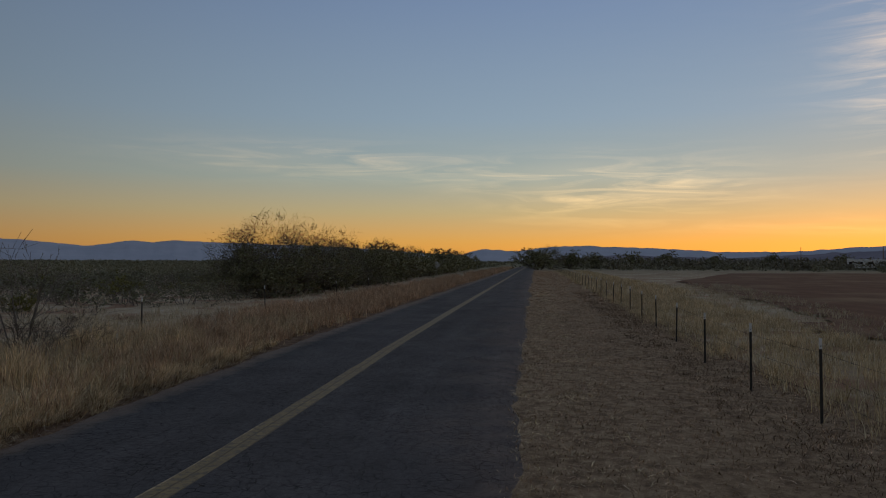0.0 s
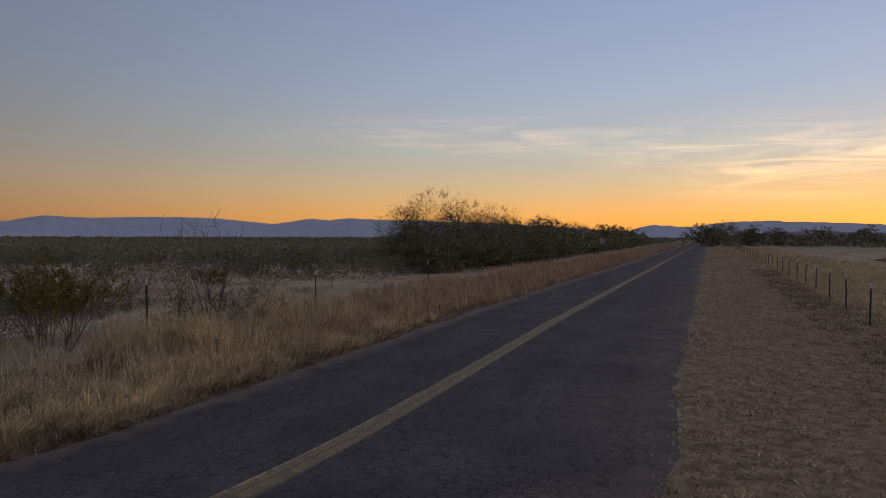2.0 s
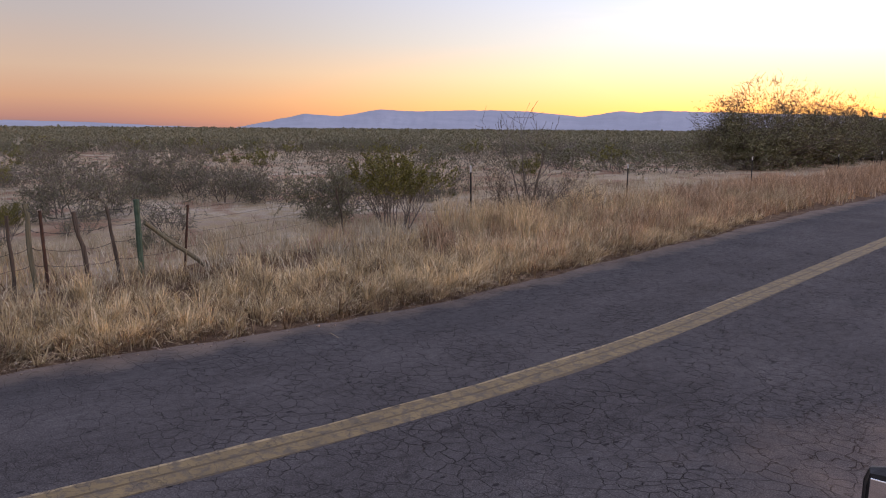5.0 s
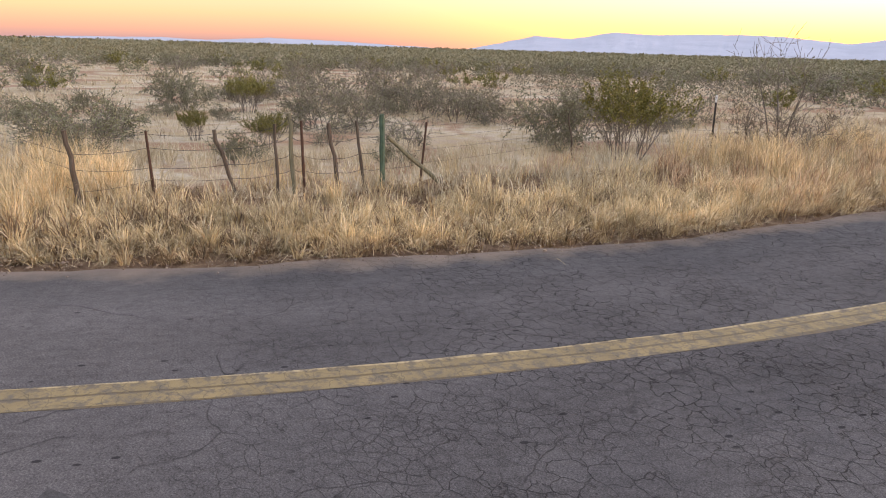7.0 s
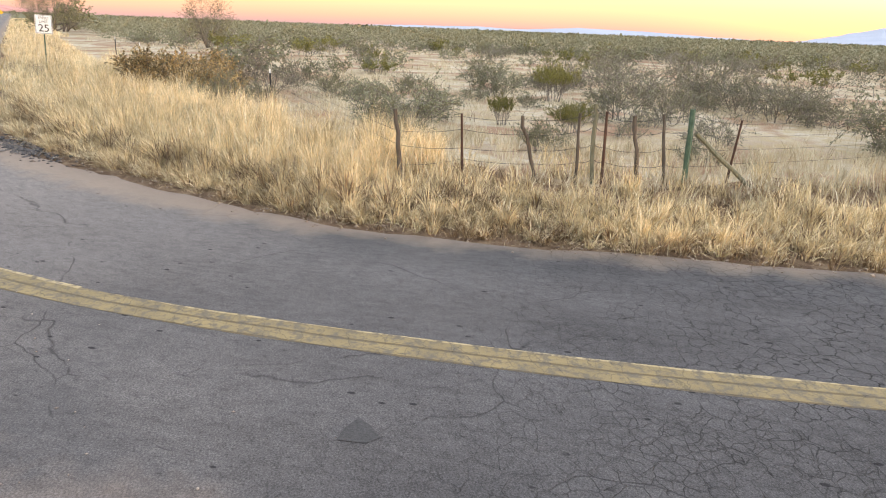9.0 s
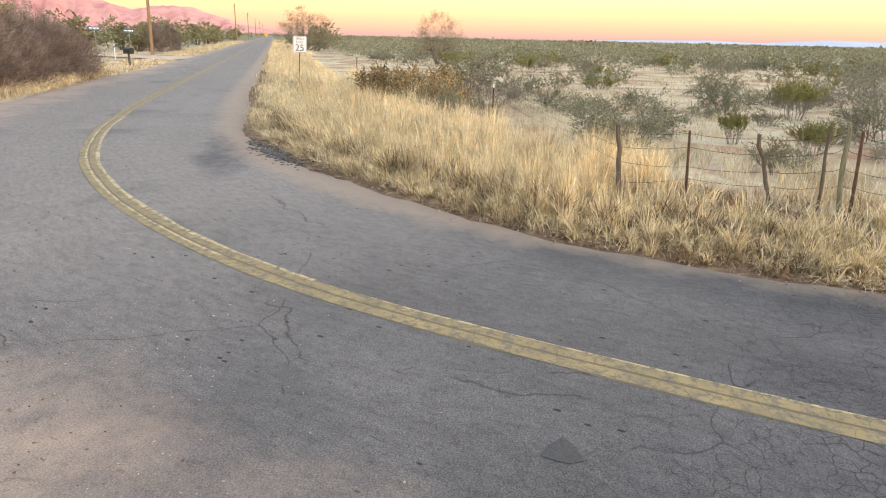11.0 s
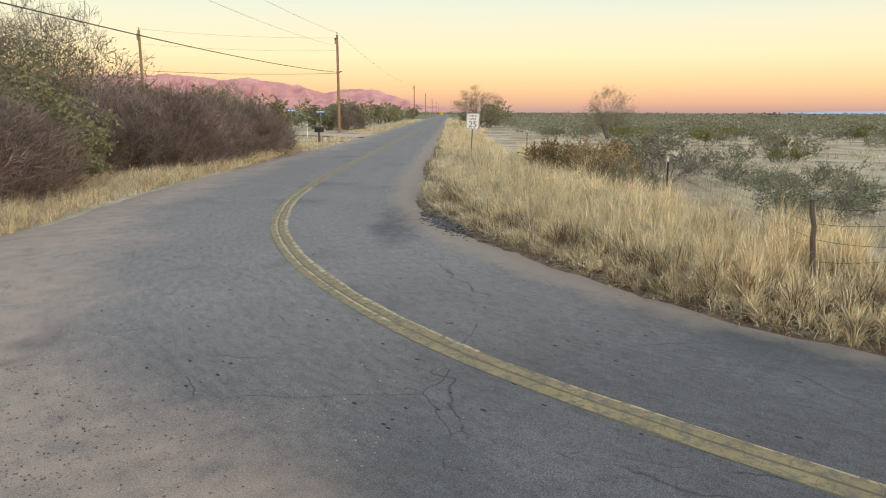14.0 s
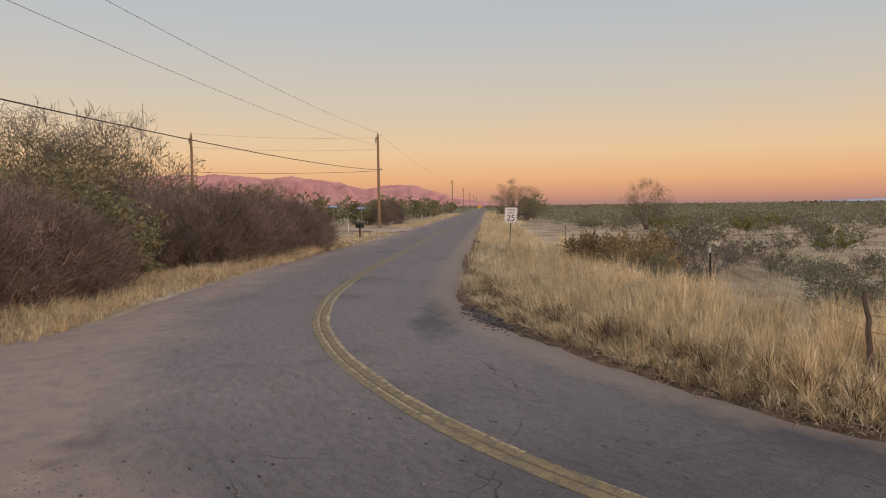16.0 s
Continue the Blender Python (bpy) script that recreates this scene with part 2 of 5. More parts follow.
YELLOW = material("road_paint_yellow", paint_of((0.335, 0.25, 0.12), (0.23, 0.175, 0.092), 0.53), 0.75)
YELLOW_OLD = material("road_paint_old", paint_of((0.20, 0.145, 0.075), (0.145, 0.11, 0.066), 0.52), 0.8)
PALE_PAINT = material("road_paint_pale", paint_of((0.56, 0.45, 0.27), (0.40, 0.30, 0.15), 0.53), 0.75)


def soil(n):
    p = where(n)
    sand = n.ramp(n.noise(p, 0.16, 5, 0.6), [(0.36, (0.42, 0.315, 0.22)), (0.5, (0.54, 0.45, 0.33)), (0.66, (0.65, 0.58, 0.46))])
    straw = n.ramp(n.noise(p, 2.3, 6, 0.65), [(0.4, 0.0), (0.62, 0.75)])
    sand = n.mix(straw, sand, (0.47, 0.365, 0.20))
    red = n.ramp(n.noise(p, 0.33, 4, 0.55, 0.5), [(0.50, 0.0), (0.59, 0.85)])
    sand = n.mix(red, sand, (0.35, 0.205, 0.13))
    grain = n.noise(p, 38, 5, 0.7)
    sand = n.mix(1.0, sand, n.ramp(grain, [(0.3, 0.62), (0.55, 1.0), (0.75, 1.3)]), "MULTIPLY")
    # far off the brush closes over the soil
    ln = n.n("ShaderNodeVectorMath", op="LENGTH")
    n.put(ln.inputs[0], p)
    away = n.ramp(n.math("DIVIDE", ln.outputs["Value"], 900.0), [(0.07, 0.0), (0.30, 1.0)])
    brush = n.ramp(n.noise(p, 0.045, 6, 0.7), [(0.35, (0.15, 0.145, 0.085)), (0.65, (0.25, 0.23, 0.14))])
    return n.mix(away, sand, brush), n.math("ADD", grain, n.math("MULTIPLY", n.noise(p, 5, 4), 2.0)), 0.02


SOIL = material("desert_soil", soil, 0.95, spec=0.1)


def plough(n):
    p = where(n)
    c = n.ramp(n.noise(n.mapping(p, (1, 0.25, 1)), 0.7, 6, 0.65), [(0.32, (0.115, 0.062, 0.038)), (0.68, (0.21, 0.122, 0.075))])
    c = n.mix(n.ramp(n.noise(p, 0.13, 4), [(0.5, 0.0), (0.66, 0.6)]), c, (0.30, 0.22, 0.13))
    return c, n.noise(p, 6, 5), 0.06


FIELD = material("ploughed_soil", plough, 0.95, spec=0.1)


def leafy(name, *stops, rough=0.7, spec=0.2, size=0.5, tuft=0.0):
    """Colour that changes from blade to blade or leaf to leaf, and slowly over the ground."""
    def build(n):
        r = island(n)
        mid = n.ramp(r, [(i / max(1, len(stops) - 1), c) for i, c in enumerate(stops)])
        slow = n.ramp(n.noise(where(n), size, 3), [(0.3, 0.72), (0.7, 1.2)])
        if tuft:
            slow = n.mix(1.0, slow, n.ramp(n.noise(where(n), tuft, 3, 0.6), [(0.34, 0.52), (0.5, 1.04), (0.68, 1.28)]), "MULTIPLY")
        return n.mix(1.0, mid, slow, "MULTIPLY")
    return material(name, build, rough, spec=spec)


STRAW = leafy("dry_grass", (0.40, 0.285, 0.16), (0.64, 0.50, 0.28), (0.78, 0.66, 0.43), (0.50, 0.36, 0.19), (0.84, 0.74, 0.52), tuft=4.5)
STRAW_PALE = leafy("pale_dry_grass", (0.68, 0.52, 0.28), (0.84, 0.69, 0.43), (0.54, 0.39, 0.20), (0.90, 0.77, 0.54), tuft=4.5)
STRAW_LOW = leafy("matted_grass", (0.18, 0.115, 0.065), (0.33, 0.225, 0.13), (0.50, 0.37, 0.22), (0.13, 0.082, 0.05), tuft=4.5)
STRAW_DARK = leafy("dead_brown_grass", (0.15, 0.095, 0.058), (0.26, 0.175, 0.105), (0.10, 0.064, 0.04), (0.36, 0.25, 0.15))
STRAW_TAN = leafy("tan_dry_grass", (0.42, 0.26, 0.15), (0.60, 0.41, 0.25), (0.72, 0.53, 0.35), (0.33, 0.20, 0.115), (0.80, 0.62, 0.43), tuft=4.5)
STRAW_GREY = leafy("bleached_grass", (0.56, 0.47, 0.32), (0.70, 0.61, 0.45), (0.44, 0.35, 0.22), (0.62, 0.53, 0.36))
TWIG_GREY = leafy("grey_twigs", (0.165, 0.14, 0.118), (0.25, 0.215, 0.18), (0.12, 0.10, 0.084))
TWIG_BROWN = leafy("brown_twigs", (0.19, 0.16, 0.13), (0.29, 0.25, 0.20), (0.135, 0.11, 0.088))
LEAF_CREOSOTE = leafy("creosote_leaf", (0.175, 0.17, 0.045), (0.25, 0.23, 0.065), (0.13, 0.13, 0.04), (0.31, 0.27, 0.09))
LEAF_GREY = leafy("grey_leaf", (0.21, 0.215, 0.125), (0.28, 0.27, 0.165), (0.17, 0.175, 0.10))
LEAF_MESQUITE = leafy("mesquite_leaf", (0.18, 0.182, 0.092), (0.235, 0.23, 0.118), (0.30, 0.272, 0.15))
TWIG_CROWN = leafy("crown_twigs", (0.145, 0.122, 0.095), (0.23, 0.195, 0.15), (0.105, 0.086, 0.068))
TWIG_BRUSH = leafy("brush_twigs", (0.16, 0.115, 0.095), (0.285, 0.215, 0.175), (0.105, 0.076, 0.065), (0.36, 0.285, 0.225), tuft=1.6)
LEAF_RUST = leafy("rusty_leaf", (0.34, 0.225, 0.10), (0.46, 0.32, 0.145), (0.22, 0.165, 0.085), (0.14, 0.125, 0.065))
SCRUB = leafy("far_scrub", (0.16, 0.162, 0.095), (0.235, 0.225, 0.14), (0.27, 0.25, 0.165), (0.19, 0.185, 0.115), size=0.06)

SCRUB_NEAR = leafy("near_scrub", (0.15, 0.14, 0.095), (0.23, 0.21, 0.145), (0.115, 0.105, 0.075), (0.29, 0.25, 0.18), size=0.2)


def bark(n):
    p = where(n)
    c = n.ramp(n.noise(n.mapping(p, (14, 14, 3)), 1.0, 5), [(0.3, (0.10, 0.08, 0.065)), (0.7, (0.23, 0.185, 0.15))])
    return c, n.noise(n.mapping(p, (30, 30, 6)), 1.0, 4), 0.01


BARK = material("bark", bark, 0.9, spec=0.15)


def post_wood(n):
    p = where(n)
    c = n.ramp(n.noise(n.mapping(p, (40, 40, 3)), 1.0, 5), [(0.3, (0.065, 0.05, 0.04)), (0.7, (0.17, 0.135, 0.105))])
    return c, n.noise(n.mapping(p, (60, 60, 4)), 1.0, 4), 0.006


OLD_WOOD = material("weathered_wood", post_wood, 0.9, spec=0.15)


def pale_wood(n):
    p = where(n)
    c = n.ramp(n.noise(n.mapping(p, (40, 40, 3)), 1.0, 5), [(0.3, (0.13, 0.125, 0.085)), (0.7, (0.27, 0.245, 0.165))])
    return c, n.noise(n.mapping(p, (60, 60, 4)), 1.0, 4), 0.006


PALE_WOOD = material("pale_weathered_wood", pale_wood, 0.9, spec=0.15)


def pole_wood(n):
    p = where(n)
    c = n.ramp(n.noise(n.mapping(p, (20, 20, 1.2)), 1.0, 5), [(0.3, (0.20, 0.125, 0.075)), (0.7, (0.36, 0.24, 0.145))])
    return c, n.noise(n.mapping(p, (50, 50, 2)), 1.0, 4), 0.005


POLE_WOOD = material("pole_wood", pole_wood, 0.85, spec=0.2)


def plain(name, a, b, scale=6.0, rough=0.6, metal=0.0, spec=0.4):
    return material(name, lambda n: (n.ramp(n.noise(where(n), scale, 5, 0.65), [(0.3, a), (0.7, b)]), n.noise(where(n), scale * 8, 3), 0.0015), rough, metal, spec)


RUST = plain("rusty_steel", (0.055, 0.032, 0.024), (0.14, 0.075, 0.05), 20, 0.85, 0.2)
GREEN_STEEL = plain("green_steel", (0.045, 0.085, 0.055), (0.10, 0.15, 0.10), 14, 0.7, 0.1)
DARK_STEEL = plain("dark_steel", (0.03, 0.03, 0.03), (0.06, 0.055, 0.05), 14, 0.7, 0.2)
GALVANISED = plain("galvanised_steel", (0.25, 0.25, 0.25), (0.40, 0.40, 0.39), 12, 0.5, 0.6)
WHITE_PAINT = plain("white_paint", (0.66, 0.65, 0.62), (0.80, 0.79, 0.77), 9, 0.5)
WIRE = plain("wire", (0.05, 0.045, 0.042), (0.09, 0.08, 0.075), 9, 0.7, 0.3)
SIGN_WHITE = plain("sign_white", (0.70, 0.70, 0.67), (0.80, 0.80, 0.78), 7, 0.5)
SIGN_BACK = plain("sign_back", (0.42, 0.42, 0.42), (0.55, 0.55, 0.54), 7, 0.4, 0.5)
SIGN_BLACK = plain("sign_black", (0.012, 0.012, 0.012), (0.02, 0.02, 0.02), 7, 0.6)
SIGN_YELLOW = plain("sign_yellow", (0.62, 0.36, 0.02), (0.72, 0.44, 0.03), 7, 0.5)
SIGN_BLUE = plain("sign_blue", (0.03, 0.14, 0.36), (0.05, 0.19, 0.44), 7, 0.5)
BLACK_PAINT = plain("black_paint", (0.010, 0.010, 0.011), (0.02, 0.02, 0.02), 9, 0.45)
GREY_MESH = plain("grey_metal", (0.12, 0.12, 0.12), (0.2, 0.2, 0.2), 9, 0.5, 0.5)
GLASS_DARK = plain("dark_glass", (0.012, 0.013, 0.015), (0.02, 0.02, 0.022), 3, 0.08, 0.0, 0.6)
MIRROR = material("mirror_glass", lambda n: n.ramp(n.noise(where(n), 8, 2), [(0.0, (0.80, 0.82, 0.84)), (1.0, (0.86, 0.87, 0.88))]), 0.03, 1.0)
CAR_WHITE = material("car_paint_white", lambda n: n.ramp(n.noise(where(n), 4, 4), [(0.3, (0.68, 0.68, 0.67)), (0.7, (0.75, 0.75, 0.74))]), 0.25, 0.0, 0.5)


def rock(lo, hi, foot):
    def build(n):
        p = where(n)
        c = n.ramp(n.noise(n.mapping(p, (0.004, 0.004, 0.012)), 1.0, 7, 0.6), [(0.34, lo), (0.66, hi)])
        return c, n.noise(n.mapping(p, (0.006, 0.006, 0.006)), 1.0, 6, 0.6), 12.0
    return build


# Haze of distance is put into the base colour: pale blue, violet-grey nearer.
HILLS_HAZE_BLUE = material("far_range_haze_blue", rock((0.44, 0.47, 0.545), (0.50, 0.525, 0.60), 0), 1.0, spec=0.0)
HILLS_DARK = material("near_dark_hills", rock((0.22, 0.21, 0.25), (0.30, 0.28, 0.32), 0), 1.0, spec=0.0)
# the last sun's rose is mixed into the colour of the rock
HILLS_SUNSET_ROSE = material("range_sunset_rose", rock((0.52, 0.23, 0.21), (0.76, 0.40, 0.34), 0), 1.0, spec=0.0)


# ---- building helpers ----
def V(x, y, z=0.0):
    """A place in the plan's units, as metres."""
    return Vector((U * x, U * y, U * z))


def mesh_from(name, verts, faces, mat, smooth=False):
    me = bpy.data.meshes.new(name)
    me.from_pydata([tuple(v) for v in verts], [], faces)
    me.materials.append(mat)
    if smooth:
        me.polygons.foreach_set("use_smooth", [True] * len(me.polygons))
    return me


def part(name, bm, mat, parent=None, label=""):
    """Links a bmesh, or a mesh, as one object under a thing."""
    if isinstance(bm, bmesh.types.BMesh):
        me = bpy.data.meshes.new(name)
        bm.to_mesh(me)
        bm.free()
        me.materials.append(mat)
    else:
        me = bm
    ob = new(name, me)
    if parent is not None:
        ob.parent = parent
    if label:
        tagged(ob, label)
    return ob


def thing(name, label, category, m=None, group="", kind=""):
    ob = tagged(new(name), label, category, group, kind)
    if m is not None:
        ob.matrix_basis = m
    return ob


def box(bm, lo, hi, bevel=0.0, m=None):
    """A box between two corners, with bevelled edges."""
    c = [(a + b) / 2 for a, b in zip(lo, hi)]
    s = [b - a for a, b in zip(lo, hi)]
    got = bmesh.ops.create_cube(bm, size=1.0, matrix=(m or Matrix()) @ Matrix.LocRotScale(c, None, s))
    if bevel:
        edges = list({e for v in got["verts"] for e in v.link_edges})
        bmesh.ops.bevel(bm, geom=edges, offset=bevel, segments=2, profile=0.6, affect="EDGES")
    return bm


def rod(bm, a, b, ra, rb=None, sides=8, caps=True):
    """A tapered rod from a to b."""
    a, b = Vector(a), Vector(b)
    turn = (b - a).to_track_quat("Z", "Y").to_matrix().to_4x4()
    bmesh.ops.create_cone(bm, cap_ends=caps, segments=sides, radius1=ra, radius2=ra if rb is None else rb, depth=(b - a).length,
                          matrix=Matrix.Translation((a + b) / 2) @ turn)
    return bm


def line_mesh(name, points, radius, mat, sides=5):
    """A thin round line through points."""
    geo = Geo()
    geo.tube([Vector(p) for p in points], [radius] * len(points), sides)
    return geo.mesh(name, mat)


class Geo:
    """Collects tubes and leaves, and turns them into one mesh."""

    def __init__(self):
        self.v, self.f = [], []

    def tube(self, pts, radii, sides=4):
        base = len(self.v)
        for i, (p, r) in enumerate(zip(pts, radii)):
            d = (pts[min(i + 1, len(pts) - 1)] - pts[max(i - 1, 0)])
            d = d.normalized() if d.length > 1e-6 else Vector((0, 0, 1))
            a = d.orthogonal().normalized()
            b = d.cross(a)
            for k in range(sides):
                w = 2 * math.pi * k / sides
                self.v.append(p + (a * math.cos(w) + b * math.sin(w)) * r)
        for i in range(len(pts) - 1):
            for k in range(sides):
                p, q = base + i * sides + k, base + i * sides + (k + 1) % sides
                self.f.append((p, q, q + sides, p + sides))

    def leaf(self, p, d, size, wide, rng):
        n = Vector((rng.gauss(0, 1), rng.gauss(0, 1), rng.gauss(0, 1))).cross(d)
        n = n.normalized() * wide if n.length > 1e-6 else Vector((wide, 0, 0))
        base = len(self.v)
        self.v += [p, p + d * size * 0.5 + n, p + d * size, p + d * size * 0.5 - n]
        self.f.append((base, base + 1, base + 2, base + 3))

    def mesh(self, name, mat):
        return mesh_from(name, self.v, self.f, mat)


def fast_mesh(name, verts, faces, mat):
    """A mesh from numpy arrays; all faces have the same number of corners."""
    me = bpy.data.meshes.new(name)
    n, k = faces.shape
    me.vertices.add(len(verts))
    me.vertices.foreach_set("co", verts.astype(np.float32).ravel())
    me.loops.add(n * k)
    me.loops.foreach_set("vertex_index", faces.astype(np.int32).ravel())
    me.polygons.add(n)
    me.polygons.foreach_set("loop_start", np.arange(0, n * k, k, dtype=np.int32))
    me.update(calc_edges=True)
    me.materials.append(mat)
    return me


def blades(name, x, y, z, tall, wide, lean, mat, rng, bend=0.35):
    """Grass blades as narrow three-piece strips that taper to a point. All arrays in metres."""
    n = len(x)
    turn = rng.uniform(0, 2 * np.pi, n)
    way = rng.uniform(0, 2 * np.pi, n)
    ax, ay = np.cos(turn), np.sin(turn)
    lx, ly = np.cos(way) * lean * tall, np.sin(way) * lean * tall
    rows = []
    for h, w, b in ((0.0, 1.0, 0.0), (0.55, 0.8, 0.36)):
        for side_of in (-0.5, 0.5):
            rows.append(np.stack([x + lx * b + side_of * w * wide * ax, y + ly * b + side_of * w * wide * ay, z + tall * h * (1 - 0.4 * bend * lean)], 1))
    rows.append(np.stack([x + lx, y + ly, z + tall * (1 - bend * lean)], 1))
    verts = np.stack(rows, 1).reshape(-1, 3)
    f = np.array([[0, 1, 3], [0, 3, 2], [2, 3, 4]])
    faces = (np.arange(n)[:, None, None] * 5 + f[None]).reshape(-1, 3)
    return fast_mesh(name, verts, faces, mat)


def tufts(name, s, d, each, tall, wide, reach, mat, rng, toroad=0.0, root=-0.06):
    """Tufts of long blades that arch outwards from their root; s, d: their places along and off the road."""
    m = len(s)
    size = rng.uniform(0.55, 1.15, m)
    k = np.repeat(np.arange(m), each)
    n = len(k)
    way = rng.uniform(0, 2 * np.pi, n)
    ox, oy = np.cos(way), np.sin(way)
    d = d + hug(s, d)
    bx, by = beside(s, d)
    cx, cy = beside(s, d - 1.0)
    ox, oy = ox + toroad * (cx - bx)[k], oy + toroad * (cy - by)[k]
    r0 = rng.uniform(0, 0.05, n)
    x, y = U * bx[k] + ox * r0, U * by[k] + oy * r0
    h = tall * size[k] * rng.uniform(0.5, 1.1, n)
    out = h * reach * rng.uniform(0.15, 1.3, n)
    droop = np.clip(out / h, 0, 1.6)
    turn = rng.uniform(0, 2 * np.pi, n)
    ax, ay = np.cos(turn) * wide * rng.uniform(0.6, 1.3, n), np.sin(turn) * wide * rng.uniform(0.6, 1.3, n)
    rows = []
    for f, w in ((0.0, 0.5), (0.4, 0.45), (0.75, 0.33)):
        px, py, pz = x + ox * out * f ** 1.7, y + oy * out * f ** 1.7, root + h * (f - 0.42 * droop * f ** 2.4)
        rows += [np.stack([px - ax * w, py - ay * w, pz], 1), np.stack([px + ax * w, py + ay * w, pz], 1)]
    rows.append(np.stack([x + ox * out, y + oy * out, np.maximum(root + h * (1 - 0.5 * droop), 0.012)], 1))
    verts = np.stack(rows, 1).reshape(-1, 3)
    f = np.array([[0, 1, 3], [0, 3, 2], [2, 3, 5], [2, 5, 4], [4, 5, 6]])
    return fast_mesh(name, verts, (np.arange(n)[:, None, None] * 7 + f[None]).reshape(-1, 3), mat)


# ---- the road's line ----
LINE = [(119.88, 607.91), (12.32, 83.9), (5.72, 51.74), (-0.32, 22.46), (-2.41, 12.21), (-3.48, 6.56), (-4.19, 2.86), (-4.63, 1.25), (-5.0, 0.22), (-5.36, -0.72), (-5.77, -1.62), (-6.15, -2.4), (-6.62, -3.32), (-7.2, -4.3), (-7.72, -4.98), (-8.45, -5.75), (-9.77, -7.0), (-11.87, -8.45), (-14.78, -9.8), (-19.19, -11.25), (-30.2, -14.35), (-50.7, -20.1), (-600, -176)]
ctrl = np.array(LINE, float)
chord = np.r_[0, np.cumsum(np.linalg.norm(np.diff(ctrl, axis=0), axis=1))]
along = np.arange(0, chord[-1], 0.25)
path_x, path_y = np.interp(along, chord, ctrl[:, 0]), np.interp(along, chord, ctrl[:, 1])
kernel = np.exp(-np.linspace(-2, 2, 13) ** 2)
kernel /= kernel.sum()
for _ in range(2):
    path_x[6:-6], path_y[6:-6] = np.convolve(path_x, kernel, "valid"), np.convolve(path_y, kernel, "valid")
tx, ty = np.gradient(path_x), np.gradient(path_y)
tn = np.hypot(tx, ty)
tx, ty = tx / tn, ty / tn
# the line runs from the far north round the bend to the far west; the normal points to the inside of the bend
nx, ny = ty, -tx
S_BEND = float(along[np.argmin((path_x + 6.62) ** 2 + (path_y + 3.32) ** 2)])  # middle of the bend


def beside(s, d):
    """The place in the plan at s along the line and d to the inside of the bend (minus: to the outside)."""
    x, y = np.interp(s, along, path_x), np.interp(s, along, path_y)
    a, b = np.interp(s, along, nx), np.interp(s, along, ny)
    return x + a * d, y + b * d


def s_near(x, y):
    return float(along[np.argmin((path_x - x) ** 2 + (path_y - y) ** 2)])


def outer_width(s):
    """How far the paving reaches to the outside; it widens at the bend, where a track comes in."""
    k = s - S_BEND
    return np.interp(k, [-14, -5.5, -3, 0, 4, 7, 8.5, 12, 22, 36], [2.5, 2.6, 4.2, 6.4, 5.7, 3.85, 3.25, 3.1, 2.9, 2.55])


def inner_edge(s):
    """How far the paving reaches to the inside of the bend."""
    return np.interp(s - S_BEND, [-60, -30, -10, -6, 0, 2, 4, 7, 20, 40], [2.4, 2.3, 2.16, 2.08, 2.08, 2.28, 2.48, 2.45, 2.5, 2.44])


def strip(name, s, offsets, z, mat, parent=None, label=""):
    """A ribbon along the road. offsets: arrays of distances to the inside of the bend, one for each row."""
    rows = []
    for d in offsets:
        x, y = beside(s, d)
        rows.append(np.stack([U * x, U * y, np.broadcast_to(z, x.shape)], 1))
    n, k = len(s), len(offsets)
    verts = np.stack(rows, 1).reshape(-1, 3)
    i, j = np.meshgrid(np.arange(n - 1), np.arange(k - 1), indexing="ij")
    a = (i * k + j).ravel()
    faces = np.stack([a, a + 1, a + k + 1, a + k], 1)
    me = fast_mesh(name, verts, faces, mat)
    layer = me.uv_layers.new(name="UVMap")
    off = np.stack([np.broadcast_to(-np.asarray(d), s.shape) for d in offsets], 1).ravel()
    run = np.repeat(s, k)
    co = np.stack([off[faces.ravel()], run[faces.ravel()]], 1)
    layer.data.foreach_set("uv", co.astype(np.float32).ravel())
    return part(name, me, mat, parent, label)


rng = np.random.default_rng(4)
pick = random.Random(11)


def wobble(s, size, pace):
    """Slow random change along the road."""
    g = np.random.default_rng(int(pace * 97 + size * 1000))
    knots = np.arange(along[0], along[-1] + pace, pace)
    return np.interp(s, knots, g.normal(0, size, len(knots)))


s_road = np.unique(np.r_[np.arange(0, S_BEND - 120, 8), np.arange(S_BEND - 120, S_BEND - 30, 1.0), np.arange(S_BEND - 30, S_BEND + 40, 0.25),
                         np.arange(S_BEND + 40, S_BEND + 130, 1.0), np.arange(S_BEND + 130, along[-1], 8)])
ragged = wobble(s_road, 0.035, 0.3) + wobble(s_road, 0.05, 2.0)
inner = inner_edge(s_road) + ragged
outer = -(outer_width(s_road) + wobble(s_road, 0.04, 0.4) + wobble(s_road, 0.07, 2.6))
road = tagged(strip("road", s_road, [inner + 0.03, inner, inner * 0.6, inner * 0.2, outer * 0.2, outer * 0.5, outer * 0.8, outer, outer - 0.35],
                    np.zeros(len(s_road)), ASPHALT), "cracked grey asphalt country road bending left, dusted with red sand", "road", kind="structure")
co = np.empty(len(road.data.vertices) * 3)
road.data.vertices.foreach_get("co", co)
co = co.reshape(-1, 9, 3)
co[:, 0, 2] = co[:, 8, 2] = -0.09
road.data.vertices.foreach_set("co", co.ravel())
# the double centre line: a dull older band under two brighter lines
s_near_line = s_road[(s_road > S_BEND - 110) & (s_road < S_BEND + 120)]
w = wobble(s_road, 0.006, 0.4)


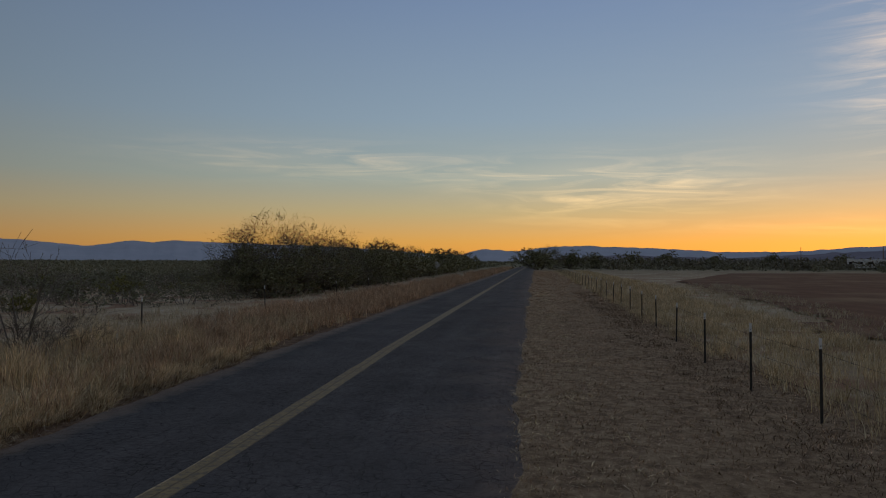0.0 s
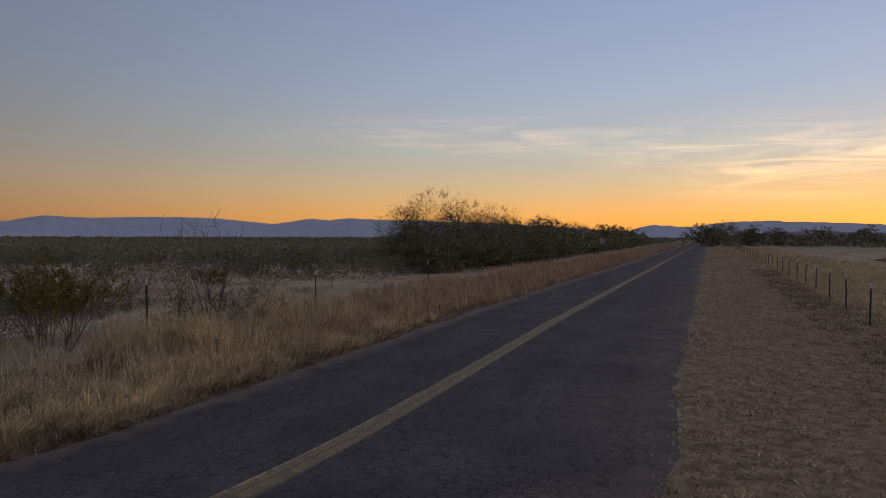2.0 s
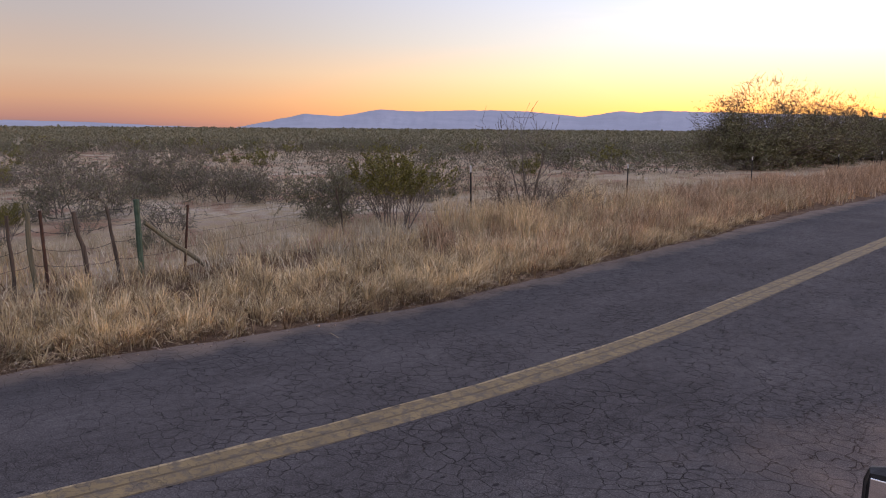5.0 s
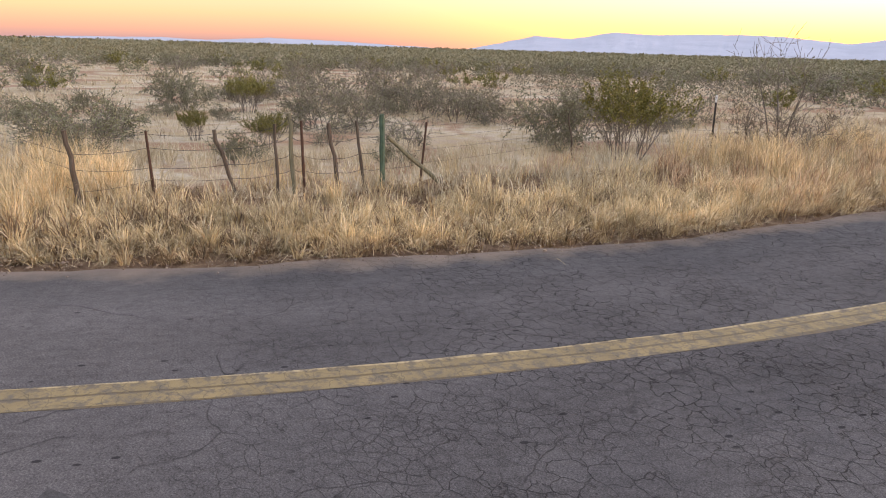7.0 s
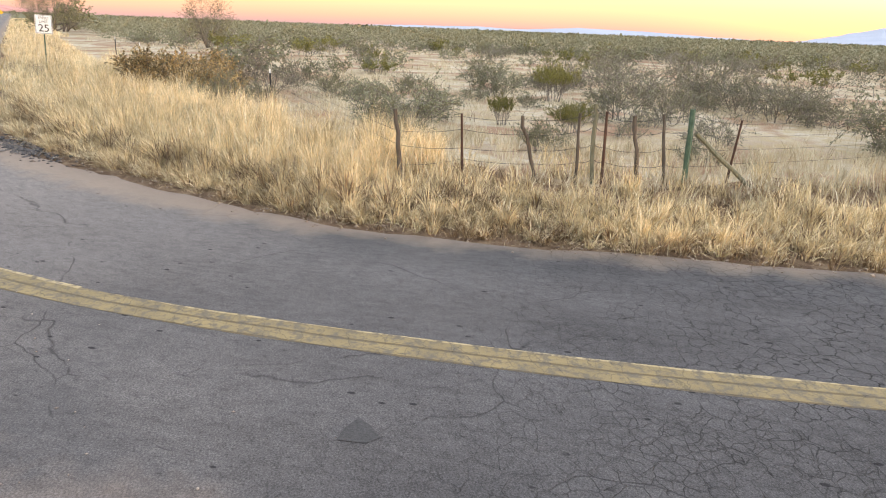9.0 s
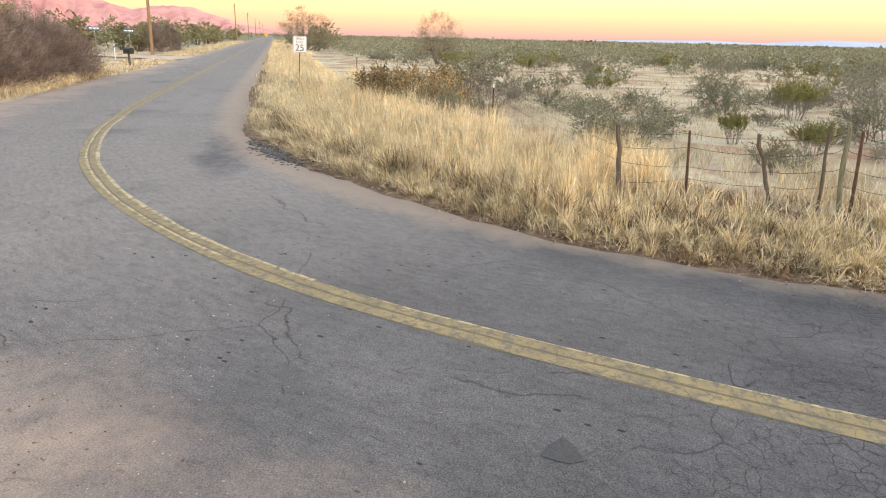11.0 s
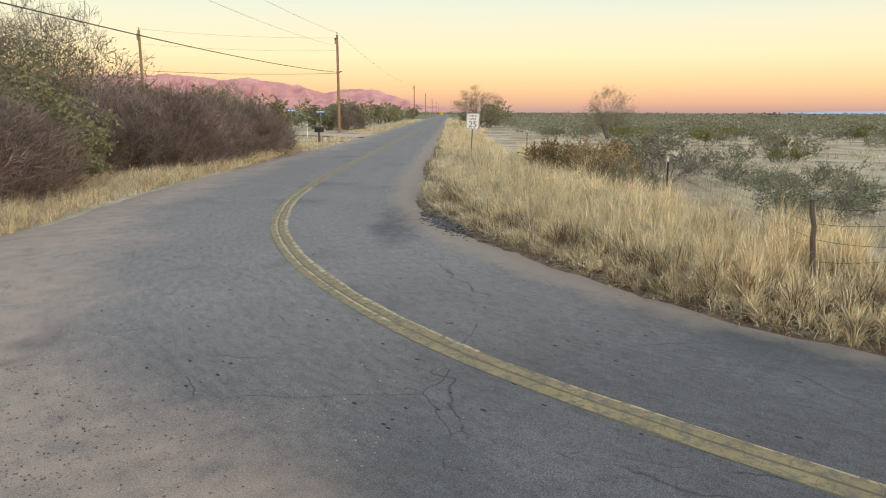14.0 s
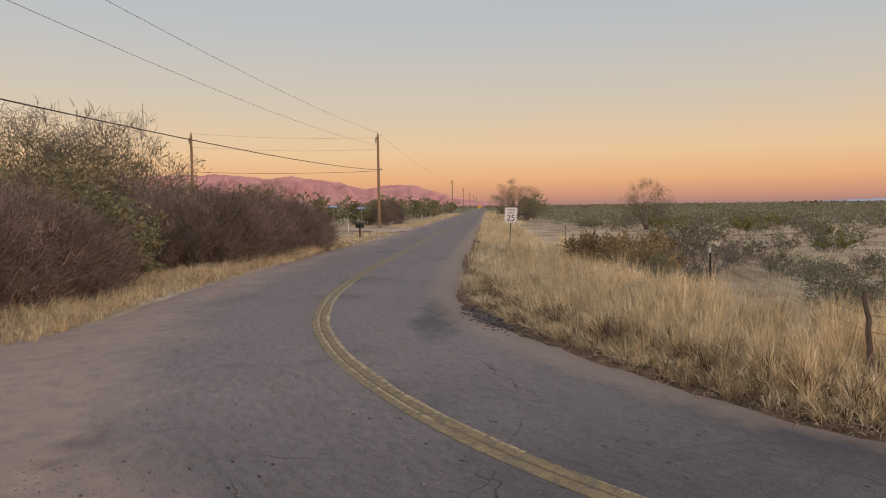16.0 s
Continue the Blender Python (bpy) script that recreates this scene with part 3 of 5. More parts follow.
strip("old_centre_line", s_road, [0.115 + w, -0.130 - w], 0.0015, YELLOW_OLD, road, "dull worn yellow band between the centre lines")
for d in (0.064, -0.066):
    strip("centre_line", s_road, [d + 0.056 + w, d - 0.053 + w], 0.003, YELLOW, road, "worn yellow road paint")
chip = s_road[(s_road > S_BEND - 9) & (s_road < S_BEND + 1.2)]
strip("pale_line", chip, [0.122 + wobble(chip, 0.006, 0.3), 0.104 + wobble(chip, 0.006, 0.25)], 0.0045, PALE_PAINT, road)
pale = s_road[(s_road > S_BEND + 1) & (s_road < S_BEND + 13)]
strip("pale_line", pale, [0.130 + wobble(pale, 0.008, 0.5), 0.092 + wobble(pale, 0.008, 0.35)], 0.0045, PALE_PAINT, road, "pale newer paint along the line's inner edge")
strip("pale_line", pale[4:], [-0.02 + wobble(pale, 0.012, 0.4)[4:], -0.045], 0.0045, PALE_PAINT, road)


def tar_mix(n):
    p = where(n)
    c = n.ramp(n.noise(p, 60, 5, 0.75), [(0.3, (0.05, 0.047, 0.047)), (0.7, (0.10, 0.093, 0.09))])
    return c, n.noise(p, 85, 4), 0.006


TAR = material("tar_patch", tar_mix, 0.85, spec=0.25)
bm = bmesh.new()
bm.faces.new([bm.verts.new(V(x, y) + Vector((0, 0, 0.004))) for x, y in ((-5.27, -2.82), (-5.36, -2.77), (-5.43, -2.70), (-5.36, -2.66), (-5.25, -2.63), (-5.22, -2.70))])
part("tar_patch", bm, TAR, road, "small dark tar patch")

# ---- ground ----
def ground():
    rings = np.r_[np.arange(0, 40, 0.8), np.geomspace(40, 4750, 46)]
    spokes = 180
    w = np.linspace(0, 2 * np.pi, spokes, endpoint=False)
    cx, cy = -9.0, 0.0
    r, a = np.meshgrid(rings, w, indexing="ij")
    x, y = cx + r * np.cos(a), cy + r * np.sin(a)
    z = np.array([noise.noise((px * 0.25, py * 0.25, 0)) * 0.03 + noise.noise((px * 0.9, py * 0.9, 3)) * 0.012 for px, py in zip(x.ravel(), y.ravel())]).reshape(x.shape)
    z = np.where(r > 60, z * 0.0, z) - 0.10
    verts = np.stack([x, y, z], 2).reshape(-1, 3)
    i, j = np.meshgrid(np.arange(len(rings) - 1), np.arange(spokes), indexing="ij")
    p, q = i * spokes + j, i * spokes + (j + 1) % spokes
    faces = np.stack([p, p + spokes, q + spokes, q], 2).reshape(-1, 4)
    me = fast_mesh("ground", verts, faces, SOIL)
    me.polygons.foreach_set("use_smooth", [True] * len(me.polygons))
    return tagged(part("ground", me, SOIL), "pale sandy desert soil with dry straw and reddish bare patches", "ground", kind="structure")


ground()


def litter(n):
    p = where(n)
    c = n.ramp(n.noise(p, 5.0, 6, 0.7), [(0.32, (0.15, 0.10, 0.062)), (0.50, (0.31, 0.22, 0.135)), (0.70, (0.50, 0.38, 0.24))])
    return c, n.noise(p, 30, 5, 0.7), 0.03


LITTER = material("grass_litter", litter, 0.95, spec=0.1)


# brown litter of the inner verge, shade under the grass put into its colour
def shaded_litter(n):
    p = where(n)
    c = n.ramp(n.noise(p, 5.0, 6, 0.7), [(0.32, (0.085, 0.055, 0.036)), (0.52, (0.19, 0.125, 0.08)), (0.72, (0.36, 0.26, 0.165))])
    return c, n.noise(p, 30, 5, 0.7), 0.03


LITTER_SHADED = material("brown_litter_shaded", shaded_litter, 0.95, spec=0.1)
s_verge = s_road[(s_road > S_BEND - 150) & (s_road < S_BEND + 60)]
for name, d0, d1, lo, hi in (("verge_inner", 2.30, 5.4, -150, 60), ("verge_outer", -2.2, -6.9, -150, -4.5)):
    run_s = s_verge[(s_verge > S_BEND + lo) & (s_verge < S_BEND + hi)]
    tagged(strip(name, run_s, [d1 + wobble(run_s, 0.35, 1.3), (d0 + d1) / 2 + 0 * run_s, inner_edge(run_s) - 0.14] if d1 > d0 else [d0 + 0 * run_s, (d0 + d1) / 2 + 0 * run_s, d1 + wobble(run_s, 0.3, 1.3)],
                 -0.045, LITTER_SHADED if d0 > 0 else LITTER), "verge of brown soil and dead grass litter", "verge", kind="structure")


def field():
    """A ploughed field beyond the fence."""
    edge = [(8.12, 14.12), (12.31, 20.38), (16.28, 36.17), (23.73, 59.76), (50.67, 104.51), (80.98, 108.66), (130.65, 101.62), (120.37, 1.75), (40.16, 0.64), (14.51, 7.22)]
    pts, n = [], len(edge)
    for i in range(n):
        a, b = edge[i], edge[(i + 1) % n]
        for k in range(12):
            f = k / 12
            pts.append((a[0] + (b[0] - a[0]) * f + pick.uniform(-0.5, 0.5), a[1] + (b[1] - a[1]) * f + pick.uniform(-0.5, 0.5)))
    bm = bmesh.new()
    bm.faces.new([bm.verts.new(V(x, y, -0.012)) for x, y in pts])
    bmesh.ops.triangulate(bm, faces=bm.faces)
    return tagged(part("field", bm, FIELD), "bare brown ploughed field beyond the wire fence", "field", kind="structure")


field()


def driveway():
    """A sandy drive leaving the road by the mailbox."""
    bm = bmesh.new()
    rows = []
    for k in range(14):
        f = k / 13
        x, y = -50.5 - 4.5 * f, -22.3 - 15 * f
        w = 3.4 - 1.6 * min(1, f * 3) + pick.uniform(-0.15, 0.15)
        rows.append([bm.verts.new(V(x - w, y + 0.1 * w, -0.02)), bm.verts.new(V(x + w, y - 0.1 * w, -0.02))])
    for a, b in zip(rows, rows[1:]):
        bm.faces.new((a[0], a[1], b[1], b[0]))
    bmesh.ops.recalc_face_normals(bm, faces=bm.faces)
    return tagged(part("driveway", bm, DRIFT_SAND), "pale sandy drive leaving the road", "driveway", kind="structure")


DRIFT_SAND = material("drift_sand", lambda n: (n.ramp(n.noise(where(n), 1.3, 6, 0.65), [(0.3, (0.42, 0.31, 0.235)), (0.7, (0.56, 0.44, 0.35))]), n.noise(where(n), 40, 4), 0.01), 0.95, spec=0.1)
driveway()


def stones(name, label, x, y, size, colours, seed):
    """Loose small stones lying about the given places."""
    g = np.random.default_rng(seed)
    n = len(x)
    r = U * size * g.uniform(0.5, 1.5, n) * np.where(g.random(n) < 0.06, 1.8, 1.0)
    unit = np.array([(1, 0, 0), (-1, 0, 0), (0, 1, 0), (0, -1, 0), (0, 0, 1), (0, 0, -1)], float)
    tri = np.array([(0, 2, 4), (2, 1, 4), (1, 3, 4), (3, 0, 4), (2, 0, 5), (1, 2, 5), (3, 1, 5), (0, 3, 5)])
    verts = unit[None] * g.uniform(0.6, 1.3, (n, 6, 1)) * r[:, None, None]
    verts[:, :, 2] *= 0.6
    verts += np.stack([U * x, U * y, 0.003 + 0 * x], 1)[:, None, :]
    faces = (np.arange(n)[:, None, None] * 6 + tri[None]).reshape(-1, 3)
    mat = leafy(name, *colours)
    return tagged(part(name, fast_mesh(name, verts.reshape(-1, 3), faces, mat), mat), label, name, kind="stuff")


stones("gravel", "loose small gravel strewn over sandy asphalt", rng.normal(-5.0, 0.9, 2600), rng.normal(-6.2, 0.9, 2600), 0.006,
       ((0.12, 0.10, 0.09), (0.30, 0.24, 0.20), (0.45, 0.38, 0.32), (0.2, 0.16, 0.14)), 9)
at_s = rng.normal(S_BEND + 7.2, 0.7, 420)
at_d = inner_edge(at_s) - 0.02 + rng.normal(0, 0.10, 420)
stones("rubble", "dark broken crumbs of asphalt at the paving's edge", *beside(at_s, at_d), 0.024, ((0.05, 0.048, 0.048), (0.10, 0.09, 0.085), (0.16, 0.13, 0.11)), 10)
at_s = rng.uniform(S_BEND - 12, S_BEND + 18, 900)
at_d = inner_edge(at_s) + 0.11 + rng.normal(0, 0.10, 900)
stones("edge_gravel", "small pale stones along the paving's edge", *beside(at_s, at_d), 0.010, ((0.20, 0.15, 0.12), (0.36, 0.28, 0.21), (0.46, 0.38, 0.30)), 12)


# ---- mountains ----
def ridge(name, profile, distance, depth, mat, label, rough=0.07, seed=0.0, relief=0.05):
    """A mountain range from a skyline of (azimuth, height) in degrees, with spurs and gullies down to its foot."""
    a0, a1 = profile[0][0], profile[-1][0]
    a = np.arange(a0, a1, 0.18)
    top = np.interp(a, [p[0] for p in profile], [p[1] for p in profile])
    top = np.maximum(0.02, top + np.array([noise.fractal((v * 0.8 + seed, seed, 0), 0.7, 2.1, 5) for v in a]) * rough)
    verts, rows = [], 14
    for k in range(rows):
        f = k / (rows - 1)
        d = distance - depth * (1 - f)
        for v, t in zip(a, top):
            spur = noise.fractal((v * 1.3 + seed, f * 1.1, 5.0), 0.8, 2.0, 4) * relief * math.sin(math.pi * f)
            h = max(0.0, (f ** 1.25 + spur)) if k < rows - 1 else 1.0
            el_m = math.tan(radians(t)) * distance * min(h, 0.3 + 0.7 * f + 0.05) + 1.8
            w = radians(v)
            verts.append((d * math.sin(w), d * math.cos(w), el_m if k else -1.0))
    n = len(a)
    faces = [(k * n + i, k * n + i + 1, (k + 1) * n + i + 1, (k + 1) * n + i) for k in range(rows - 1) for i in range(n - 1)]
    return tagged(part(name, mesh_from(name, verts, faces, mat, True), mat), label, "mountains", kind="structure")


ridge("mountain_range_north", [(-50.0, 0.02), (-47.5, 0.5), (-44.9, 1.09), (-42.0, 0.92), (-39.0, 1.5), (-35.9, 1.36), (-32.5, 1.47), (-30.1, 1.5), (-27.1, 1.42), (-22.8, 1.02), (-19.7, 1.48), (-18.4, 1.33), (-17.0, 1.5), (-13.4, 1.38), (-6.5, 1.2), (-0.5, 0.9), (3.5, 0.5), (7.5, 0.1)], 4500, 900, HILLS_HAZE_BLUE,
      "mountain range on the horizon, haze put into its blue-violet colour", 0.05, 2.0)
ridge("mountain_range_low", [(-82, 0.02), (-79, 0.12), (-73, 0.22), (-70, 0.12), (-65, 0.40), (-60, 0.3), (-56, 0.12), (-53, 0.02)], 4550, 500, HILLS_HAZE_BLUE,
      "low hills far off on the horizon, coloured pale blue for haze", 0.03, 7.0)
ridge("mountain_range_west", [(5.0, 0.3), (6.2, 0.72), (7.6, 1.0), (9.9, 0.8), (13.1, 1.2), (15.7, 1.25), (18.8, 1.12), (21.8, 1.02), (25.5, 0.76), (30.5, 0.76), (35.4, 1.12), (39.5, 1.25), (45.5, 1.0), (53.5, 0.7), (63.5, 0.3)], 4300, 900, HILLS_HAZE_BLUE, "hills under the sunset glow, coloured blue-grey for haze", 0.06, 11.0)
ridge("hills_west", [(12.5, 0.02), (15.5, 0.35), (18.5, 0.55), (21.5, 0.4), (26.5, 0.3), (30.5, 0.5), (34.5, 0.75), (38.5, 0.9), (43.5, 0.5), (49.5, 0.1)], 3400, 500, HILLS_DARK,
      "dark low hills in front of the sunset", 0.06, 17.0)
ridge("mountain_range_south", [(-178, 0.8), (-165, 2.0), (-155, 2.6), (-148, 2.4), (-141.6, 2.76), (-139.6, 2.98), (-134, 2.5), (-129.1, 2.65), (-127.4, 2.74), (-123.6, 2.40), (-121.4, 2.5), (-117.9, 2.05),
      (-116.1, 1.48), (-113.8, 1.77), (-111.7, 1.72), (-110.1, 1.18), (-107.8, 0.6), (-106, 0.3), (-104, 0.05)], 4500, 1300, HILLS_SUNSET_ROSE,
      "rocky mountain range catching the last sun, its rose also put into the colour", 0.14, 23.0, 0.3)


# ---- grass ----
def hug(s, d):
    """Grass on the inside of the bend follows the paving's edge."""
    return np.where(d > 0, (inner_edge(s) - 2.44 + np.interp(s - S_BEND, [-7, -3, 0, 6, 10], [0.0, 0.06, 0.13, 0.13, 0.03])) * np.interp(d, [2.5, 7.0], [1.0, 0.0]), 0.0)


def meadow(name, label, s0, s1, d0, d1, per_m2, tall, wide, lean, mat, clump=0.0, seed=1, height=None, keep=None, root=-0.06):
    """Dry grass between s0 and s1 along the road, from d0 to d1 off its centre line. tall, wide in metres."""
    g = np.random.default_rng(seed)
    area = (s1 - s0) * abs(d1 - d0) * U * U
    n = int(area * per_m2)
    s, d = g.uniform(s0, s1, n), g.uniform(d0, d1, n)
    if clump:
        m = max(20, int(area * clump))
        cs, cd, cr = g.uniform(s0, s1, m), g.uniform(d0, d1, m), g.uniform(0.06, 0.2, m)
        which = g.integers(0, m, n)
        s, d = cs[which] + g.normal(0, 1, n) * cr[which], cd[which] + g.normal(0, 1, n) * cr[which]
    x, y = beside(s, d + hug(s, d))
    h = tall * g.uniform(0.45, 1.1, n)
    if clump:
        h *= g.uniform(0.6, 1.15, m)[which]
    if height is not None:
        h = h * height(s, d)
    if keep is not None:
        ok = keep(x, y, s, d) > g.uniform(0, 1, n)
        x, y, h = x[ok], y[ok], h[ok]
        n = len(x)
    me = blades(name, U * x, U * y, np.full(n, root), h, wide * g.uniform(0.6, 1.3, n), lean * g.uniform(0.2, 1.4, n), mat, g)
    return tagged(part(name, me, mat), label, "grass", kind="stuff")


def patchy(x, y, scale, lo, hi, seed=0.0):
    v = np.array([noise.noise((a * scale + seed, b * scale, seed)) for a, b in zip(x, y)])
    return np.clip((v - lo) / (hi - lo), 0, 1)


B = S_BEND
# matted, bent grass at the inner edge of the paving
meadow("edge_grass", "short matted brown grass bent over the road's edge", B - 16, B + 24, 2.60, 3.4, 360, 0.15, 0.010, 2.6, STRAW_LOW, 10, 3)
meadow("edge_grass", "short matted dry grass bent over the road's edge", B - 16, B + 24, 2.74, 3.5, 200, 0.20, 0.011, 2.0, STRAW, 7, 4)
# brown undergrowth; its dark colour also stands for shade low in the grass
meadow("thatch_grass", "dead brown undergrowth, dark also for the shade at the foot of the grass", B - 20, B + 16, 2.95, 5.6, 240, 0.26, 0.012, 1.0, STRAW_LOW, 8, 44)
# tufts that arch over the edge and stand behind it
for s0, s1, d0, d1, count, each, tall, reach, toroad, mat, seed in (
        (B - 14, B + 14, 2.60, 3.2, 440, 30, 0.34, 0.9, 0.9, STRAW, 61), (B - 14, B + 14, 2.58, 3.1, 460, 22, 0.24, 1.0, 0.7, STRAW_LOW, 62),
        (B - 14, B + 2, 2.85, 4.1, 640, 34, 0.42, 0.65, 0.35, STRAW_PALE, 63), (B + 0.5, B + 14, 3.1, 4.2, 330, 32, 0.66, 0.6, 0.5, STRAW_PALE, 64),
        (B - 20, B - 8, 2.8, 4.6, 360, 22, 0.48, 0.6, 0.3, STRAW_TAN, 65), (B + 7, B + 16, -5.2, -3.6, 300, 22, 0.45, 0.6, -0.3, STRAW, 66),
        (B + 14, B + 30, -4.9, -3.3, 320, 22, 0.5, 0.6, -0.3, STRAW, 67)):
    g = np.random.default_rng(seed)
    me = tufts("tuft_grass", g.uniform(s0, s1, count), g.uniform(d0, d1, count), each, tall, 0.0085, reach, mat, g, toroad)
    tagged(part("tuft_grass", me, mat), "arching tufts of dry grass along the road's edge", "grass", kind="stuff")
# long bent straws that flop over the paving's edge, with dark dead ones between
# the dead ones' dark brown also paints the shadowed gaps under the straws
for s0, s1, d0, d1, count, each, tall, reach, toroad, mat, seed in (
        (B - 16, B + 13, 2.78, 3.2, 520, 20, 0.30, 0.75, 0.35, STRAW_PALE, 71), (B - 16, B + 13, 2.66, 3.3, 300, 16, 0.26, 0.8, 0.3, STRAW_DARK, 72),
        (B - 1, B + 13, 3.0, 3.7, 200, 24, 0.50, 0.7, 0.35, STRAW_DARK, 73), (B - 10, B + 0, 3.2, 4.3, 60, 26, 0.36, 0.8, 0.2, STRAW_DARK, 74)):
    g = np.random.default_rng(seed)
    me = tufts("bent_grass", g.uniform(s0, s1, count), g.uniform(d0, d1, count), each, tall, 0.010, reach, mat, g, toroad)
    tagged(part("bent_grass", me, mat), "long bent straws flopped over the paving's edge", "grass", kind="stuff")
# standing grass between the road and the fence
meadow("verge_grass", "dry straw-coloured grass standing on the road verge", B - 22, B + 2, 2.95, 4.7, 210, 0.40, 0.011, 0.75, STRAW, 5, 5,
       lambda s, d: np.interp(s - B, [-20, -12, -7, -5, -1, 1], [1.7, 1.5, 1.15, 0.85, 0.8, 1.0]))
meadow("tall_grass", "tall pale yellow grass standing in the corner of the bend", B + 0.2, B + 15, 3.25, 6.0, 400, 0.98, 0.011, 0.38, STRAW_PALE, 5, 6,
       lambda s, d: np.interp(d, [3.0, 3.6, 4.3, 6.4], [0.30, 0.62, 1.0, 0.95]) * np.interp(s - B, [0, 2, 4, 9, 13, 17], [0.7, 0.95, 1.05, 1.0, 0.8, 0.6]))
meadow("verge_grass", "dry grass thinning out towards the desert", B - 20, B + 6, 4.6, 8.5, 90, 0.40, 0.012, 0.6, STRAW_GREY, 2.5, 7)
meadow("verge_grass", "tall tan grass between the road and the fence", B - 34, B - 9, 3.1, 6.6, 150, 0.66, 0.013, 0.5, STRAW_TAN, 2.6, 45)
meadow("tall_grass", "tall pale grass clump by a fence post", B - 15, B - 9.5, 4.0, 6.0, 260, 0.92, 0.011, 0.4, STRAW_PALE, 1.6, 46)
meadow("tall_grass", "scattered tall grass stalks along the fence", B - 10, B + 1, 3.6, 6.0, 60, 0.62, 0.010, 0.5, STRAW_PALE, 1.2, 47)
meadow("tall_grass", "blond grass mound beside the speed limit sign", B + 12.5, B + 23, 4.0, 6.6, 150, 1.0, 0.015, 0.4, STRAW_PALE, 1.6, 48)
# verges further off
meadow("verge_grass", "dry straw-coloured grass along the far verge", B - 70, B - 20, 2.7, 6.0, 95, 0.72, 0.02, 0.5, STRAW_TAN, 2.5, 8)
meadow("verge_grass", "dry straw-coloured grass along the far verge", B - 190, B - 70, 2.7, 6.0, 18, 0.75, 0.06, 0.5, STRAW_TAN, 1.2, 9)
meadow("verge_grass", "pale dry grass along the far verge", B + 13, B + 60, 2.7, 5.6, 100, 0.50, 0.017, 0.6, STRAW_PALE, 4, 10)
meadow("verge_grass", "pale dry grass along the far verge", B + 60, B + 200, 2.7, 6.5, 16, 0.5, 0.06, 0.5, STRAW_PALE, 1.5, 11)
# outer side: mown strip by the north road, then pale grass behind the fence
meadow("mown_grass", "mown brown grass on the shoulder", B - 34, B - 5.5, -6.6, -2.55, 100, 0.10, 0.012, 1.5, STRAW_LOW, 12, 12)
meadow("mown_grass", "mown brown straw on the shoulder", B - 34, B - 5.5, -6.6, -2.55, 270, 0.085, 0.011, 1.9, STRAW_TAN, 12, 13)
meadow("mown_grass", "dark matted grass at the foot of the wire fence", B - 44, B - 5.5, -6.9, -5.2, 170, 0.13, 0.012, 1.5, STRAW_DARK, 9, 20)
meadow("mown_grass", "pale cut straw along the road's edge", B - 44, B - 5.5, -3.9, -2.55, 110, 0.10, 0.011, 2.0, STRAW_PALE, 7, 21)
meadow("mown_grass", "mown straw on the far shoulder", B - 130, B - 34, -6.6, -2.6, 36, 0.13, 0.035, 0.9, STRAW_TAN, 4, 14)
meadow("fence_grass", "pale dry grass along the wire fence", B - 40, B - 4, -10.5, -6.4, 150, 0.40, 0.012, 0.5, STRAW, 6, 15)
meadow("fence_grass", "pale dry grass along the wire fence", B - 130, B - 40, -12, -6.4, 26, 0.5, 0.04, 0.5, STRAW, 2, 16)
meadow("field_grass", "thin pale grass beyond the fence", B - 60, B - 4, -22, -10, 24, 0.32, 0.022, 0.6, STRAW_GREY, 2, 17,
       None, lambda x, y, s, d: ((x < 6.9 + 0.34 * y) | (y < 12)).astype(float))
# outer side by the west road
meadow("verge_grass", "dry brown grass under the roadside brush", B + 6, B + 30, -6.6, -3.3, 300, 0.34, 0.012, 0.9, STRAW, 7, 18,
       None, lambda x, y, s, d: (-d > outer_width(s) + 0.3).astype(float))
meadow("verge_grass", "dry brown grass on the far shoulder", B + 28, B + 160, -5.5, -2.7, 26, 0.34, 0.035, 0.8, STRAW, 2, 19,
       None, lambda x, y, s, d: ((-d > outer_width(s) + 0.3) & (abs(s - B - 50) > 5)).astype(float))


def desert_grass(name, label, r0, r1, per_m2, tall, wide, mat, seed, lo, hi):
    g = np.random.default_rng(seed)
    a0, a1 = radians(-125), radians(0)
    area = (a1 - a0) / 2 * (r1 * r1 - r0 * r0) * U * U
    n = int(area * per_m2)
    r, a = np.sqrt(g.uniform(r0 * r0, r1 * r1, n)), g.uniform(a0, a1, n)
    m = n // 14
    r, a = r[g.integers(0, m, n)] + g.normal(0, 0.12, n), a[:m][g.integers(0, m, n)]
    cr, ca = np.sqrt(g.uniform(r0 * r0, r1 * r1, m)), g.uniform(a0, a1, m)
    which = g.integers(0, m, n)
    x = -2.6 + cr[which] * np.sin(ca[which]) + g.normal(0, 0.13, n)
    y = -3.0 + cr[which] * np.cos(ca[which]) + g.normal(0, 0.13, n)
    best = np.min([(x[:, None] - path_x[None, ::12]) ** 2 + (y[:, None] - path_y[None, ::12]) ** 2], axis=0).min(axis=1) ** 0.5
    ok = (best > 7.5) & (patchy(x, y, 0.12, lo, hi, 2.0) > g.uniform(0, 1, n))
    x, y = x[ok], y[ok]
    n = len(x)
    me = blades(name, U * x, U * y, np.full(n, -0.10), tall * g.uniform(0.4, 1.1, n), wide * g.uniform(0.6, 1.3, n), 0.7 * g.uniform(0.2, 1.4, n), mat, g)
    return tagged(part(name, me, mat), label, "grass", kind="stuff")


desert_grass("desert_grass", "bleached low grass over the desert floor", 8, 26, 75, 0.34, 0.013, STRAW_GREY, 31, -0.35, 0.35)
desert_grass("desert_grass", "dead brown low grass over the desert floor", 8, 24, 12, 0.26, 0.013, STRAW_DARK, 33, -0.25, 0.35)
